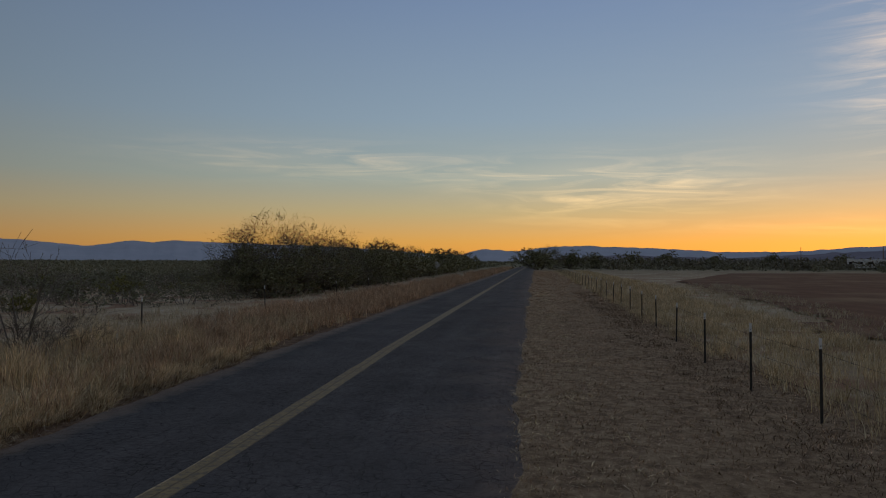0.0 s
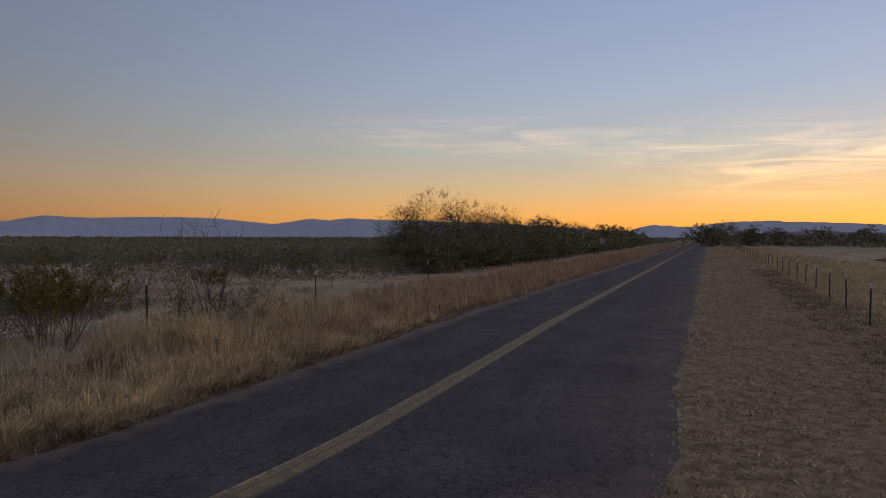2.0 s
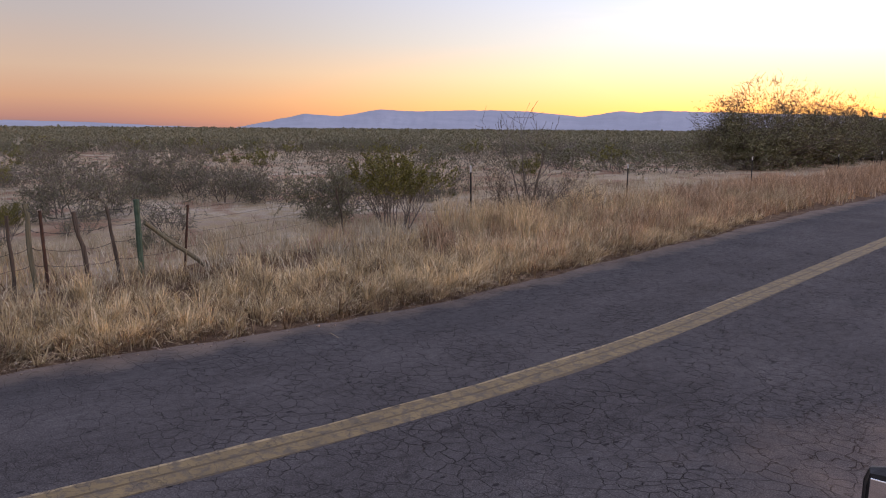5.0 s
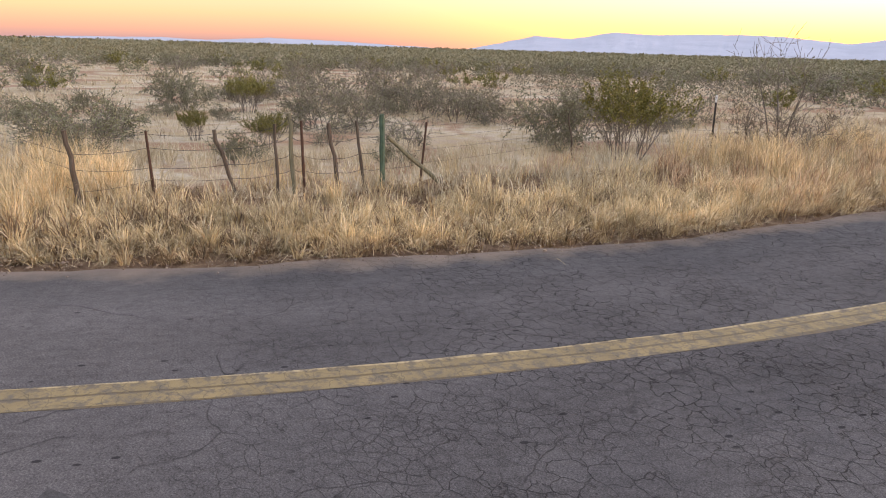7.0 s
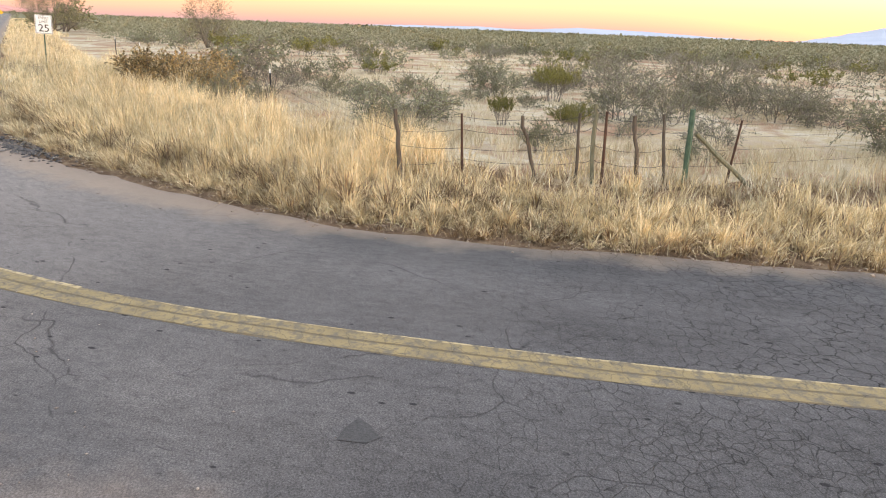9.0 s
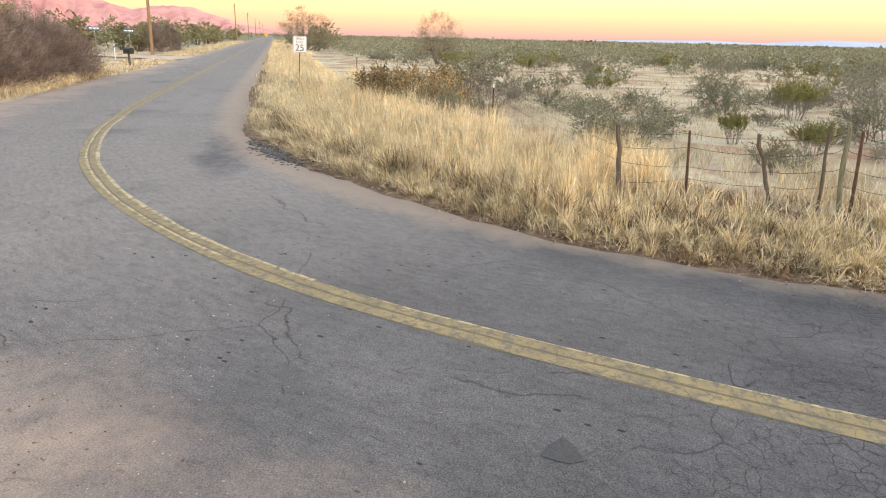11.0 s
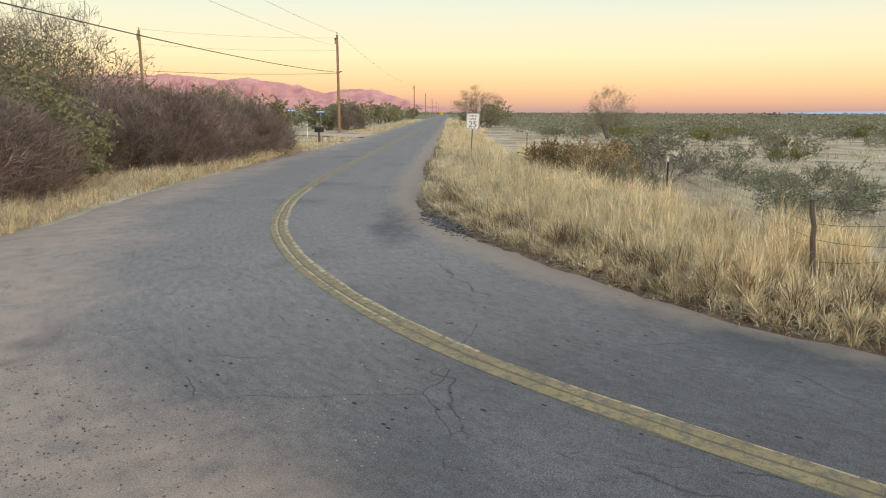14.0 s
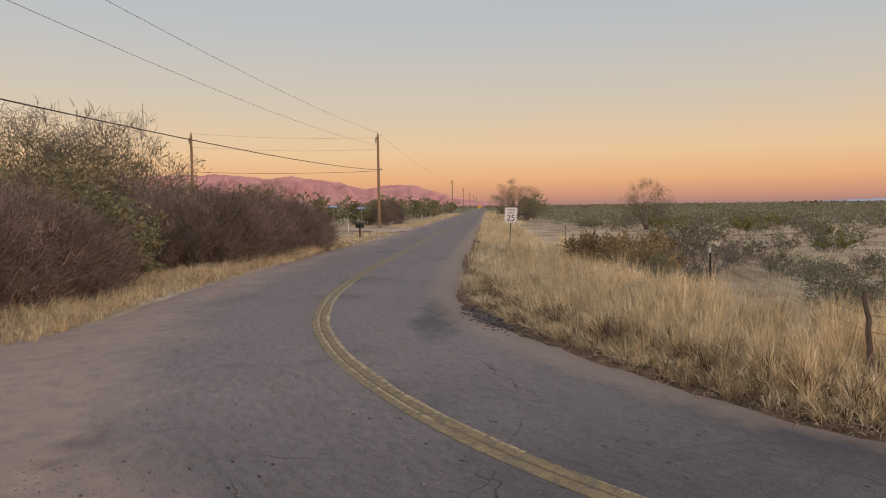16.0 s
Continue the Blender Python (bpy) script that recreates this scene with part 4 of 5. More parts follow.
desert_grass("desert_grass", "bleached low grass over the desert floor", 24, 70, 7, 0.34, 0.045, STRAW_GREY, 32, -0.3, 0.3)


# ---- shrubs and trees ----
def grow(wood, leaves, p, d, length, radius, level, levels, rng, spec):
    """One branch, its twigs and its leaves. spec: bend, lift, kids, spread, leaf size, leaf width, leaves a twig, sides."""
    n = 4 if level == 0 else 3 if level < levels else 1
    pts, radii = [p.copy()], [radius]
    for i in range(n):
        d = (d + Vector((rng.gauss(0, 1), rng.gauss(0, 1), rng.gauss(0, 0.6))) * spec["bend"] + Vector((0, 0, spec["lift"]))).normalized()
        if "top" in spec:
            dome = spec["top"] * (1 - 0.45 * (p.x ** 2 + p.y ** 2) / (0.95 * spec["top"]) ** 2) * rng.uniform(0.88, 1.0)
            if p.z + d.z * length / n > dome:
                d = Vector((d.x, d.y, max(-0.35, min(d.z, (dome - p.z) * n / length)))).normalized()
        p = p + d * (length / n)
        pts.append(p.copy())
        radii.append(max(spec["thin"], radius * (1 - 0.75 * (i + 1) / n)))
    wood.tube(pts, radii, 5 if level == 0 and spec.get("thick") else 3)
    if level < levels:
        for _ in range(spec["kids"][level]):
            f = rng.uniform(0.3, 1.0)
            i = min(n - 1, int(f * n))
            q = pts[i].lerp(pts[i + 1], f * n - i)
            away = Vector((rng.gauss(0, 1), rng.gauss(0, 1), rng.gauss(0, 0.7))).normalized()
            e = (d * (1 - spec["spread"]) + away * spec["spread"]).normalized()
            grow(wood, leaves, q, e, length * rng.uniform(0.42, 0.66), max(spec["thin"], radii[i] * 0.6), level + 1, levels, rng, spec)
    elif leaves is not None:
        for _ in range(spec["leaves"]):
            i = rng.randrange(n)
            q = pts[i].lerp(pts[i + 1], rng.random())
            if q.z < spec.get("bare", 0.0) * (0.8 + 0.4 * rng.random()):
                continue
            e = (d + Vector((rng.gauss(0, 1), rng.gauss(0, 1), rng.gauss(0, 1)))).normalized()
            leaves.leaf(q, e, spec["size"] * rng.uniform(0.6, 1.4), spec["width"] * rng.uniform(0.6, 1.4), rng)


def bush(name, label, category, stems, height, spread, levels, spec, wood_mat, leaf_mat, seed, trunk_name="branchwork", crown_name="foliage"):
    """A shrub of several stems out of one root, or a tree of one to three limbs."""
    r = random.Random(seed)
    wood, leaves = Geo(), Geo()
    for k in range(stems):
        w = 2 * math.pi * (k + r.random()) / stems
        out = r.uniform(0.1, 1.0) * spread
        d = Vector((math.cos(w) * out, math.sin(w) * out, 1)).normalized()
        p = Vector((math.cos(w) * 0.05 * stems ** 0.5, math.sin(w) * 0.05 * stems ** 0.5, -0.12))
        grow(wood, leaves, p, d, height * r.uniform(0.7, 1.0) * spec["reach"], spec["radius"], 0, levels, r, spec)
    ob = thing(name, label, category)
    part(trunk_name, wood.mesh(trunk_name, wood_mat), wood_mat, ob)
    if leaves.f:
        part(crown_name, leaves.mesh(crown_name, leaf_mat), leaf_mat, ob)
    return ob


def twig_cloud(name, heart, count, loose, long, thick, mat, g, out=0.45, rise=0.55):
    """Fine bent twigs in bunches round the given hearts, pointing outwards and up."""
    k = g.integers(0, len(heart), count)
    c = heart[k]
    p = c + g.normal(0, 1, (count, 3)) * loose
    d = np.stack([c[:, 0] * out, c[:, 1] * out, rise + 0 * c[:, 2]], 1) + g.normal(0, 0.42, (count, 3))
    d /= np.linalg.norm(d, axis=1)[:, None]
    p[:, 2] = np.maximum(p[:, 2], 0.02)
    size = g.uniform(*long, count)[:, None]
    side = np.cross(d, g.normal(0, 1, (count, 3)))
    side *= (g.uniform(*thick, count) / np.maximum(np.linalg.norm(side, axis=1), 1e-6))[:, None]
    bow = g.normal(0, 0.10, (count, 3)) * size
    verts = np.stack([p - side, p + side, p + d * size * 0.55 + bow + side * 0.8, p + d * size * 0.55 + bow - side * 0.8, p + d * size], 1).reshape(-1, 3)
    f = np.array([[0, 1, 2], [0, 2, 3], [3, 2, 4]])
    return fast_mesh(name, verts, (np.arange(count)[:, None, None] * 5 + f[None]).reshape(-1, 3), mat)


def airy_tree(name, label, seed, twigs=2300, leaves=3000):
    """A spreading mesquite: crooked limbs, a rounded crown of fine bare twigs, and small leaves hanging on below."""
    r, g = random.Random(seed), np.random.default_rng(seed)
    wood = Geo()
    for k in range(6):
        w, lean = 2 * math.pi * (k + r.random()) / 6, r.uniform(0.25, 0.9)
        d = Vector((math.cos(w) * lean, math.sin(w) * lean, 1)).normalized()
        grow(wood, None, Vector((math.cos(w) * 0.1, math.sin(w) * 0.1, -0.12)), d, r.uniform(1.9, 2.5), 0.075, 0, 3, r,
             dict(bend=0.22, lift=0.02, kids=(6, 5, 3), spread=0.55, thin=0.0045, thick=True, top=3.3))
    m = 120
    a, h = g.uniform(0, 2 * np.pi, m), g.uniform(0.0, 1.0, m)
    lump = 1 + 0.18 * np.sin(2 * a + seed) + 0.12 * np.sin(5 * a + 2 * seed) + g.normal(0, 0.07, m)
    rad = 2.1 * np.sqrt(np.clip(1 - (h - 0.25) ** 2 / 0.58, 0.02, 1)) * lump * g.uniform(0.25, 1.0, m) ** 0.5
    heart = np.stack([np.cos(a) * rad, np.sin(a) * rad, 0.75 + h * 2.45 * (1 + 0.08 * np.sin(3 * a + seed))], 1)
    ob = thing(name, label, "tree")
    part("trunk", wood.mesh("trunk", TWIG_CROWN), TWIG_CROWN, ob)
    part("crown", twig_cloud("crown", heart, twigs, 0.15, (0.14, 0.42), (0.0045, 0.0085), TWIG_CROWN, g, 0.28, 0.45), TWIG_CROWN, ob, "crown of fine bare twigs")
    low = heart[(heart[:, 2] < 2.6)]
    part("foliage", twig_cloud("foliage", low, leaves, 0.22, (0.05, 0.12), (0.010, 0.02), LEAF_MESQUITE, g, 0.2, 0.1), LEAF_MESQUITE, ob, "small olive-green leaves")
    return ob


def thicket(name, label, seed, count=15000):
    """A rounded, leafless thicket: stout stems from one root under a dome of fine upward twigs with gaps."""
    r, g = random.Random(seed), np.random.default_rng(seed)
    wood = Geo()
    for k in range(16):
        w, out = 2 * math.pi * (k + r.random()) / 16, r.uniform(0.25, 1.2)
        d = Vector((math.cos(w) * out, math.sin(w) * out, 1)).normalized()
        grow(wood, None, Vector((math.cos(w) * 0.2, math.sin(w) * 0.2, -0.12)), d, r.uniform(1.0, 1.7), 0.022, 0, 2, r, dict(bend=0.15, lift=0.03, kids=(5, 4), spread=0.5, thin=0.004))
    m = 240
    a, h = g.uniform(0, 2 * np.pi, m), g.uniform(0.03, 1.0, m)
    lump = 1 + 0.16 * np.sin(3 * a + seed) + 0.11 * np.sin(5 * a + 2 * seed) + g.normal(0, 0.08, m)
    rad = 1.3 * np.sqrt(np.clip(1 - (h - 0.30) ** 2 / 0.52, 0.02, 1)) * lump * g.uniform(0.45, 1.0, m) ** 0.5
    heart = np.stack([np.cos(a) * rad, np.sin(a) * rad, h * 1.85 * (1 + 0.10 * np.sin(2 * a + seed))], 1)
    mesh = twig_cloud("crown", heart, count, 0.17, (0.10, 0.36), (0.0022, 0.0050), TWIG_BRUSH, g)
    ob = thing(name, label, "shrub")
    part("branchwork", wood.mesh("branchwork", BARK), BARK, ob)
    part("crown", mesh, TWIG_BRUSH, ob, "mass of fine purple-brown twigs")
    return ob


CREOSOTE = dict(bend=0.12, lift=0.05, kids=(6, 5), spread=0.42, size=0.05, width=0.012, leaves=30, thin=0.0028, radius=0.013, reach=0.62, bare=0.75)
GREY = dict(bend=0.2, lift=0.03, kids=(6, 5), spread=0.55, size=0.03, width=0.008, leaves=5, thin=0.0028, radius=0.012, reach=0.6)
HALF = dict(bend=0.18, lift=0.03, kids=(7, 5), spread=0.55, size=0.030, width=0.009, leaves=11, thin=0.0028, radius=0.012, reach=0.6)
BARE = dict(bend=0.18, lift=0.04, kids=(5, 5, 3), spread=0.5, size=0.03, width=0.008, leaves=1, thin=0.003, radius=0.018, reach=0.5)
DENSE = dict(bend=0.2, lift=0.02, kids=(5, 5, 4), spread=0.62, size=0.085, width=0.022, leaves=13, thin=0.005, radius=0.05, reach=0.48, thick=True, top=2.6)


def far_off(spec, kids, leaves, grow_by):
    """The same plant with fewer, larger twigs and leaves, for the distance."""
    return dict(spec, kids=kids, leaves=leaves, size=spec["size"] * grow_by, width=spec["width"] * grow_by, thin=spec["thin"] * 1.5)


kinds = {
    "creosote": [bush("creosote_bush", "green creosote bush with many thin stems", "shrub", 18, 1.7, 0.62, 2, CREOSOTE, TWIG_GREY, LEAF_CREOSOTE, 40 + k) for k in range(2)],
    "grey": [bush("grey_shrub", "leafless grey desert shrub", "shrub", 14, 1.1, 1.2, 2, GREY, TWIG_GREY, LEAF_GREY, 50 + k) for k in range(3)],
    "half": [bush("desert_shrub", "half-bare olive desert shrub", "shrub", 13, 1.1, 1.0, 2, HALF, TWIG_GREY, LEAF_GREY, 60 + k) for k in range(2)],
    "bare": [bush("bare_shrub", "tall bare shrub with dark twigs", "shrub", 9, 2.0, 1.2, 3, BARE, BARK, LEAF_GREY, 70 + k) for k in range(2)],
    "sprig": [bush("bare_sapling", "thin leafless sapling with sparse twigs", "shrub", 4, 3.0, 0.35, 3, dict(BARE, kids=(4, 3, 2)), TWIG_GREY, LEAF_GREY, 75)],
    "rust": [bush("rusty_shrub", "shrub with rust-yellow dry leaves", "shrub", 14, 1.2, 0.9, 2, dict(CREOSOTE, size=0.045, width=0.015, leaves=16, bare=0.15), TWIG_BROWN, LEAF_RUST, 80 + k) for k in range(2)],
    "brush": [thicket("roadside_brush", "rounded purple-brown leafless brush beside the road", 90 + k) for k in range(3)],
    "mesquite": [airy_tree("mesquite_tree", "mesquite tree with nearly bare upper twigs", 100 + k) for k in range(3)],
    "dense": [bush("mesquite_bush", "dark green mesquite bush beside the road", "tree", 7, 3.5, 1.0, 3, DENSE, BARK, LEAF_MESQUITE, 110 + k, "trunk", "crown") for k in range(3)],
    "far dense": [bush("mesquite_bush", "dark green mesquite bush far along the road", "tree", 7, 3.8, 1.0, 2, far_off(DENSE, (5, 5), 9, 2.2), BARK, LEAF_MESQUITE, 120 + k, "trunk", "crown") for k in range(3)],
    "far half": [bush("desert_shrub", "half-bare olive desert shrub", "shrub", 8, 1.2, 1.0, 2, far_off(HALF, (4, 3), 7, 2.1), TWIG_GREY, LEAF_GREY, 130 + k) for k in range(3)],
    "far grey": [bush("grey_shrub", "leafless grey desert shrub", "shrub", 9, 1.2, 1.1, 2, far_off(GREY, (4, 4), 2, 1.6), TWIG_GREY, LEAF_GREY, 140 + k) for k in range(3)],
    "far creosote": [bush("creosote_bush", "dark green creosote bush on the plain", "shrub", 9, 1.2, 0.9, 2, far_off(dict(CREOSOTE, bare=0.2), (3, 3), 11, 1.7), TWIG_GREY, LEAF_CREOSOTE, 150 + k) for k in range(3)],
}
for options in kinds.values():
    for model in options:
        model["size"] = float(np.percentile([v.co.z for c in model.children for v in c.data.vertices], 99.6))
used = set()


def plant(kind, x, y, tall, wide=1.0, group=""):
    """Sets a plant of that kind at a place in the plan, tall metres high."""
    if kind == "dense" and math.hypot(x + 2.6, y + 3) > 62:
        kind = "far dense"
    options = kinds[kind]
    model = options[pick.randrange(len(options))]
    k = tall / model["size"]
    m = Matrix.Translation(V(x, y) + Vector((0, 0, -0.08))) @ Matrix.Rotation(pick.uniform(0, 6.28), 4, "Z") @ Matrix.Diagonal((k * wide, k * wide, k, 1))
    if model.name not in used:
        used.add(model.name)
        model.matrix_basis = m
        ob = model
    else:
        ob = copy_thing(model, m @ Matrix.Diagonal((*(1 / c for c in model.scale), 1)))
    ob["group"] = group or {"creosote": "desert shrubs", "grey": "desert shrubs", "half": "desert shrubs", "bare": "desert shrubs", "sprig": "desert shrubs", "rust": "desert shrubs",
                            "brush": "brush along the road", "mesquite": "mesquite trees", "dense": "mesquite trees"}[kind.replace("far ", "")]
    return ob


# shrubs that stand out, near the bend
plant("creosote", -10.3, 7.2, 1.75, 1.0)
plant("half", -12.6, 7.9, 1.4, 0.9)
plant("bare", -8.9, 9.7, 1.5, 1.15)
plant("bare", -8.5, 10.7, 1.2, 1.2)
plant("sprig", -9.6, 11.2, 2.9, 0.8)
plant("half", -16.1, -0.2, 1.05, 1.3)
plant("creosote", -16.0, 1.6, 0.7, 0.9)
plant("creosote", -20.8, 4.7, 1.2, 1.15)
plant("creosote", -14.3, 2.3, 0.75, 1.0)
for x, y, h in ((-16.8, 4.7, 1.35), (-16.3, 5.6, 1.1), (-19.7, 8.9, 1.7), (-16.7, 8.7, 1.3), (-15.9, 9.1, 1.3), (-13.5, 9.4, 1.4), (-22.6, 9.8, 1.6), (-18.5, 9.0, 1.3), (-15.4, 12.2, 1.5), (-13.6, 13.6, 1.4), (-21.3, 7.2, 1.4), (-24.0, 6.2, 1.5), (-27, 9.5, 1.7), (-23.6, 12.5, 1.7),
                (-17.9, 10.2, 1.1), (-13.3, 4.6, 0.8), (-14.2, 3.4, 0.6), (-25.5, 7.5, 1.2)):
    plant("grey", x, y, h * 0.88, 0.95)
for x, y, h in ((-26.5, -1.7, 1.1), (-31, 1.3, 1.2), (-21.2, -1.2, 1.0), (-22.2, 3.5, 1.2), (-27.7, 5.0, 1.4), (-22.0, 1.0, 0.9), (-13.9, -0.8, 0.7), (-12.9, 1.2, 0.75)):
    plant("half", x, y, h * 0.86)
for x, y, h in ((-20.3, -5.2, 1.35), (-21.6, -4.6, 1.25), (-19.4, -4.2, 1.1), (-22.6, -5.6, 1.2)):
    plant("rust", x, y, h, 1.15)
plant("half", -18.3, -3.9, 1.0)
plant("bare", -21.8, -2.9, 1.5, 1.3)
plant("mesquite", -52.4, -6.1, 4.1, 0.8)
plant("mesquite", -78, -21.5, 5.4, 1.0)
plant("dense", -85, -22, 3.6, 1.2)
# small shrubs just behind the fence
g = np.random.default_rng(78)
count = 0
while count < 30:
    a, r = radians(g.uniform(-98, -28)), math.sqrt(g.uniform(10.5 ** 2, 25 ** 2))
    x, y = -2.6 + r * math.sin(a), -3 + r * math.cos(a)
    if float(np.min((path_x - x) ** 2 + (path_y - y) ** 2)) ** 0.5 < 6.6:
        continue
    plant("grey" if g.random() < 0.5 else "half", x, y, g.uniform(0.3, 0.7), 1.25)
    count += 1
# mesquites along the north road
for x, y, h, k in ((-9.2, 35.72, 5.2, 'mesquite'), (-10.6, 37.31, 4.0, 'mesquite'), (-7.69, 40.64, 4.8, 'mesquite'), (-10.78, 39.33, 3.0, 'dense'), (-6.56, 46.08, 4.7, 'mesquite'), (-5.48, 50.52, 3.5, 'dense'), (-7.14, 54.63, 4.2, 'mesquite'), (-4.86, 57.5, 3.7, 'dense'), (-3.65, 62.43, 4.6, 'mesquite'), (-2.85, 67.39, 3.8, 'dense'), (-1.62, 74.33, 4.2, 'dense'), (-6.54, 43.07, 2.9, 'dense'), (-8.69, 47.21, 3.2, 'dense'), (-8.95, 33.2, 2.6, 'dense'), (-0.28, 83.27, 4.4, 'mesquite'), (1.61, 91.17, 3.8, 'dense'), (3.78, 102.05, 4.4, 'dense'), (6.07, 114.94, 4.0, 'dense'), (8.92, 128.79, 4.4, 'dense'), (12.02, 146.63, 4.6, 'dense'), (16.35, 168.41, 4.6, 'dense'), (-11.3, 43.87, 3.0, 'dense'), (-12.81, 51.97, 3.2, 'dense'), (29.11, 147.59, 5.5, 'dense'), (33.59, 155.33, 6.5, 'mesquite'), (40.0, 161.95, 5.5, 'dense'), (48.42, 168.45, 5, 'dense'), (61.19, 180.7, 5.5, 'dense'), (76.08, 194.81, 6, 'dense'), (92.35, 198.83, 5, 'dense'), (107.02, 192.92, 5.5, 'dense'), (123.74, 187.89, 5, 'dense'), (138.74, 170.94, 9.5, 'mesquite'), (32.44, 169.43, 6, 'dense'), (38.53, 187.09, 6, 'dense')):
    plant(k, x, y, h, 1.2 if k == "dense" else 1.05)
for k in range(26):
    at = S_BEND - 36 - 4.6 * k
    x, y = beside(at, 10.4 + pick.uniform(-0.6, 2.0) + 0.02 * k)
    plant("dense", float(x), float(y), pick.uniform(2.0, 4.0), 1.3)
# brush and trees on the outer side of the west road
for x, y, h in ((-12.6, -15.3, 2.75), (-11.2, -15.0, 2.9), (-9.9, -15.1, 2.7), (-13.9, -15.5, 2.2), (-8.6, -15.6, 2.8), (-11.8, -16.9, 3.1), (-9.6, -16.9, 3.1), (-13.6, -17.2, 2.7),
                (-19.6, -17.6, 2.75), (-21.2, -17.4, 3.0), (-22.8, -17.7, 2.95), (-24.2, -18.2, 2.7), (-20.6, -19.2, 3.1), (-22.6, -19.4, 3.1), (-18.6, -18.4, 2.4),
                (-27.4, -18.5, 2.6), (-28.9, -18.9, 2.5), (-30.2, -19.5, 2.1), (-28.2, -20.2, 2.8), (-66.5, -31.5, 3.0)):
    plant("brush", x, y, h, 1.12)
for x, y, h in ((-22.8, -22.4, 6.2), (-21.6, -23.9, 6.4), (-20.4, -25.2, 6.2), (-25.2, -27.0, 6.2), (-17.6, -25.6, 5.8)):
    plant("mesquite", x, y, h, 0.9)
for x, y, h in ((-14.6, -17.0, 3.3), (-15.6, -16.4, 2.6), (-23.9, -20.2, 3.1), (-16.3, -21.0, 3.4), (-13.0, -20.0, 3.4), (-19.5, -22.0, 3.6), (-23.0, -23.2, 3.4), (-10.2, -20.5, 3.4), (-36, -27.5, 3.4), (-47, -34, 4.2), (-63, -37, 3.8), (-70, -37, 3.4), (-78, -38.5, 3.8),
                (-86, -40, 3.6), (-95, -42, 3.8), (-106, -44, 4), (-120, -48, 4), (-137, -52.5, 4), (-66, -33.5, 2.4), (-40, -30.5, 3.2), (-160, -60, 4.2), (-190, -67, 4.2)):
    plant("dense", x, y, h, 1.15)
for x, y, h in ((-57, -38.5, 5.2), (-52, -37, 4.6)):
    plant("mesquite", x, y, h)
# scattered desert shrubs in the middle distance
g = np.random.default_rng(77)
count = 0
while count < 270:
    a, r = radians(g.uniform(-100, 2)), math.sqrt(g.uniform(22 ** 2, 62 ** 2))
    x, y = -2.6 + r * math.sin(a), -3 + r * math.cos(a)
    off = float(np.min((path_x - x) ** 2 + (path_y - y) ** 2)) ** 0.5
    if off < 8.5 or (r < 42 and g.random() < 0.72):
        continue
    k = g.random()
    plant("far half" if k < 0.5 else "far grey" if k < 0.78 else "far creosote", x, y, g.uniform(0.7, 1.5), 1.15)
    count += 1


def scrub(name, label, n, r0, r1, a0, a1, tall, leaf, each, mat, seed):
    """Low desert brush too far off to count: clumps of small leaves."""
    g = np.random.default_rng(seed)
    a = np.radians(g.uniform(a0, a1, n))
    r = np.sqrt(g.uniform(r0 * r0, r1 * r1, n))
    x, y = -2.6 + r * np.sin(a), -3 + r * np.cos(a)
    off = np.array([np.min((path_x[::8] - p) ** 2 + (path_y[::8] - q) ** 2) for p, q in zip(x, y)]) ** 0.5
    right = (x > path_x[np.argmin(abs(path_y[None, ::1] - y[:, None]), axis=1)]) & (y > 0)
    ok = (off > 9) & ~(right & (r < 150))
    x, y = x[ok] * U, y[ok] * U
    n = len(x)
    h = tall * g.uniform(0.5, 1.25, n)
    w = h * g.uniform(0.7, 1.3, n)
    d = g.normal(0, 1, (n, each, 3))
    d /= np.linalg.norm(d, axis=2)[:, :, None]
    q = g.uniform(0.35, 1.0, (n, each)) ** 0.5
    c = np.stack([x[:, None] + d[:, :, 0] * q * w[:, None], y[:, None] + d[:, :, 1] * q * w[:, None], h[:, None] * (0.42 + 0.55 * d[:, :, 2] * q)], 2).reshape(-1, 3)
    m = len(c)
    u, v = g.normal(0, 1, (m, 3)), g.normal(0, 1, (m, 3))
    k = leaf * g.uniform(0.5, 1.3, m)[:, None]
    u, v = u / np.linalg.norm(u, axis=1)[:, None] * k, v / np.linalg.norm(v, axis=1)[:, None] * k
    verts = np.stack([c - u, c + v * 0.5, c + u, c - v * 0.5], 1).reshape(-1, 3)
    faces = np.arange(4 * m).reshape(-1, 4)
    return tagged(part(name, fast_mesh(name, verts, faces, mat), mat), label, "scrub", kind="stuff")


scrub("desert_scrub", "grey-brown brush scattered over the near plain", 460, 27, 70, -48, 5, 1.05, 0.055, 170, SCRUB_NEAR, 4)
scrub("desert_scrub", "low olive-brown brush covering the desert plain", 1500, 54, 120, -106, 14, 1.5, 0.13, 110, SCRUB, 5)
scrub("desert_scrub", "low olive-brown brush covering the desert plain", 2600, 110, 300, -112, 38, 1.7, 0.32, 36, SCRUB, 6)
scrub("desert_scrub", "dark brush closing the far plain", 3000, 290, 900, -112, 45, 2.2, 0.9, 18, SCRUB, 7)
scrub("desert_scrub", "dark line of trees and brush beyond the field", 1500, 170, 330, 13, 50, 3.2, 0.5, 40, SCRUB_NEAR, 9)
scrub("desert_scrub", "dark brush behind the roadside trees", 700, 60, 300, -175, -112, 2.2, 0.45, 26, SCRUB, 8)


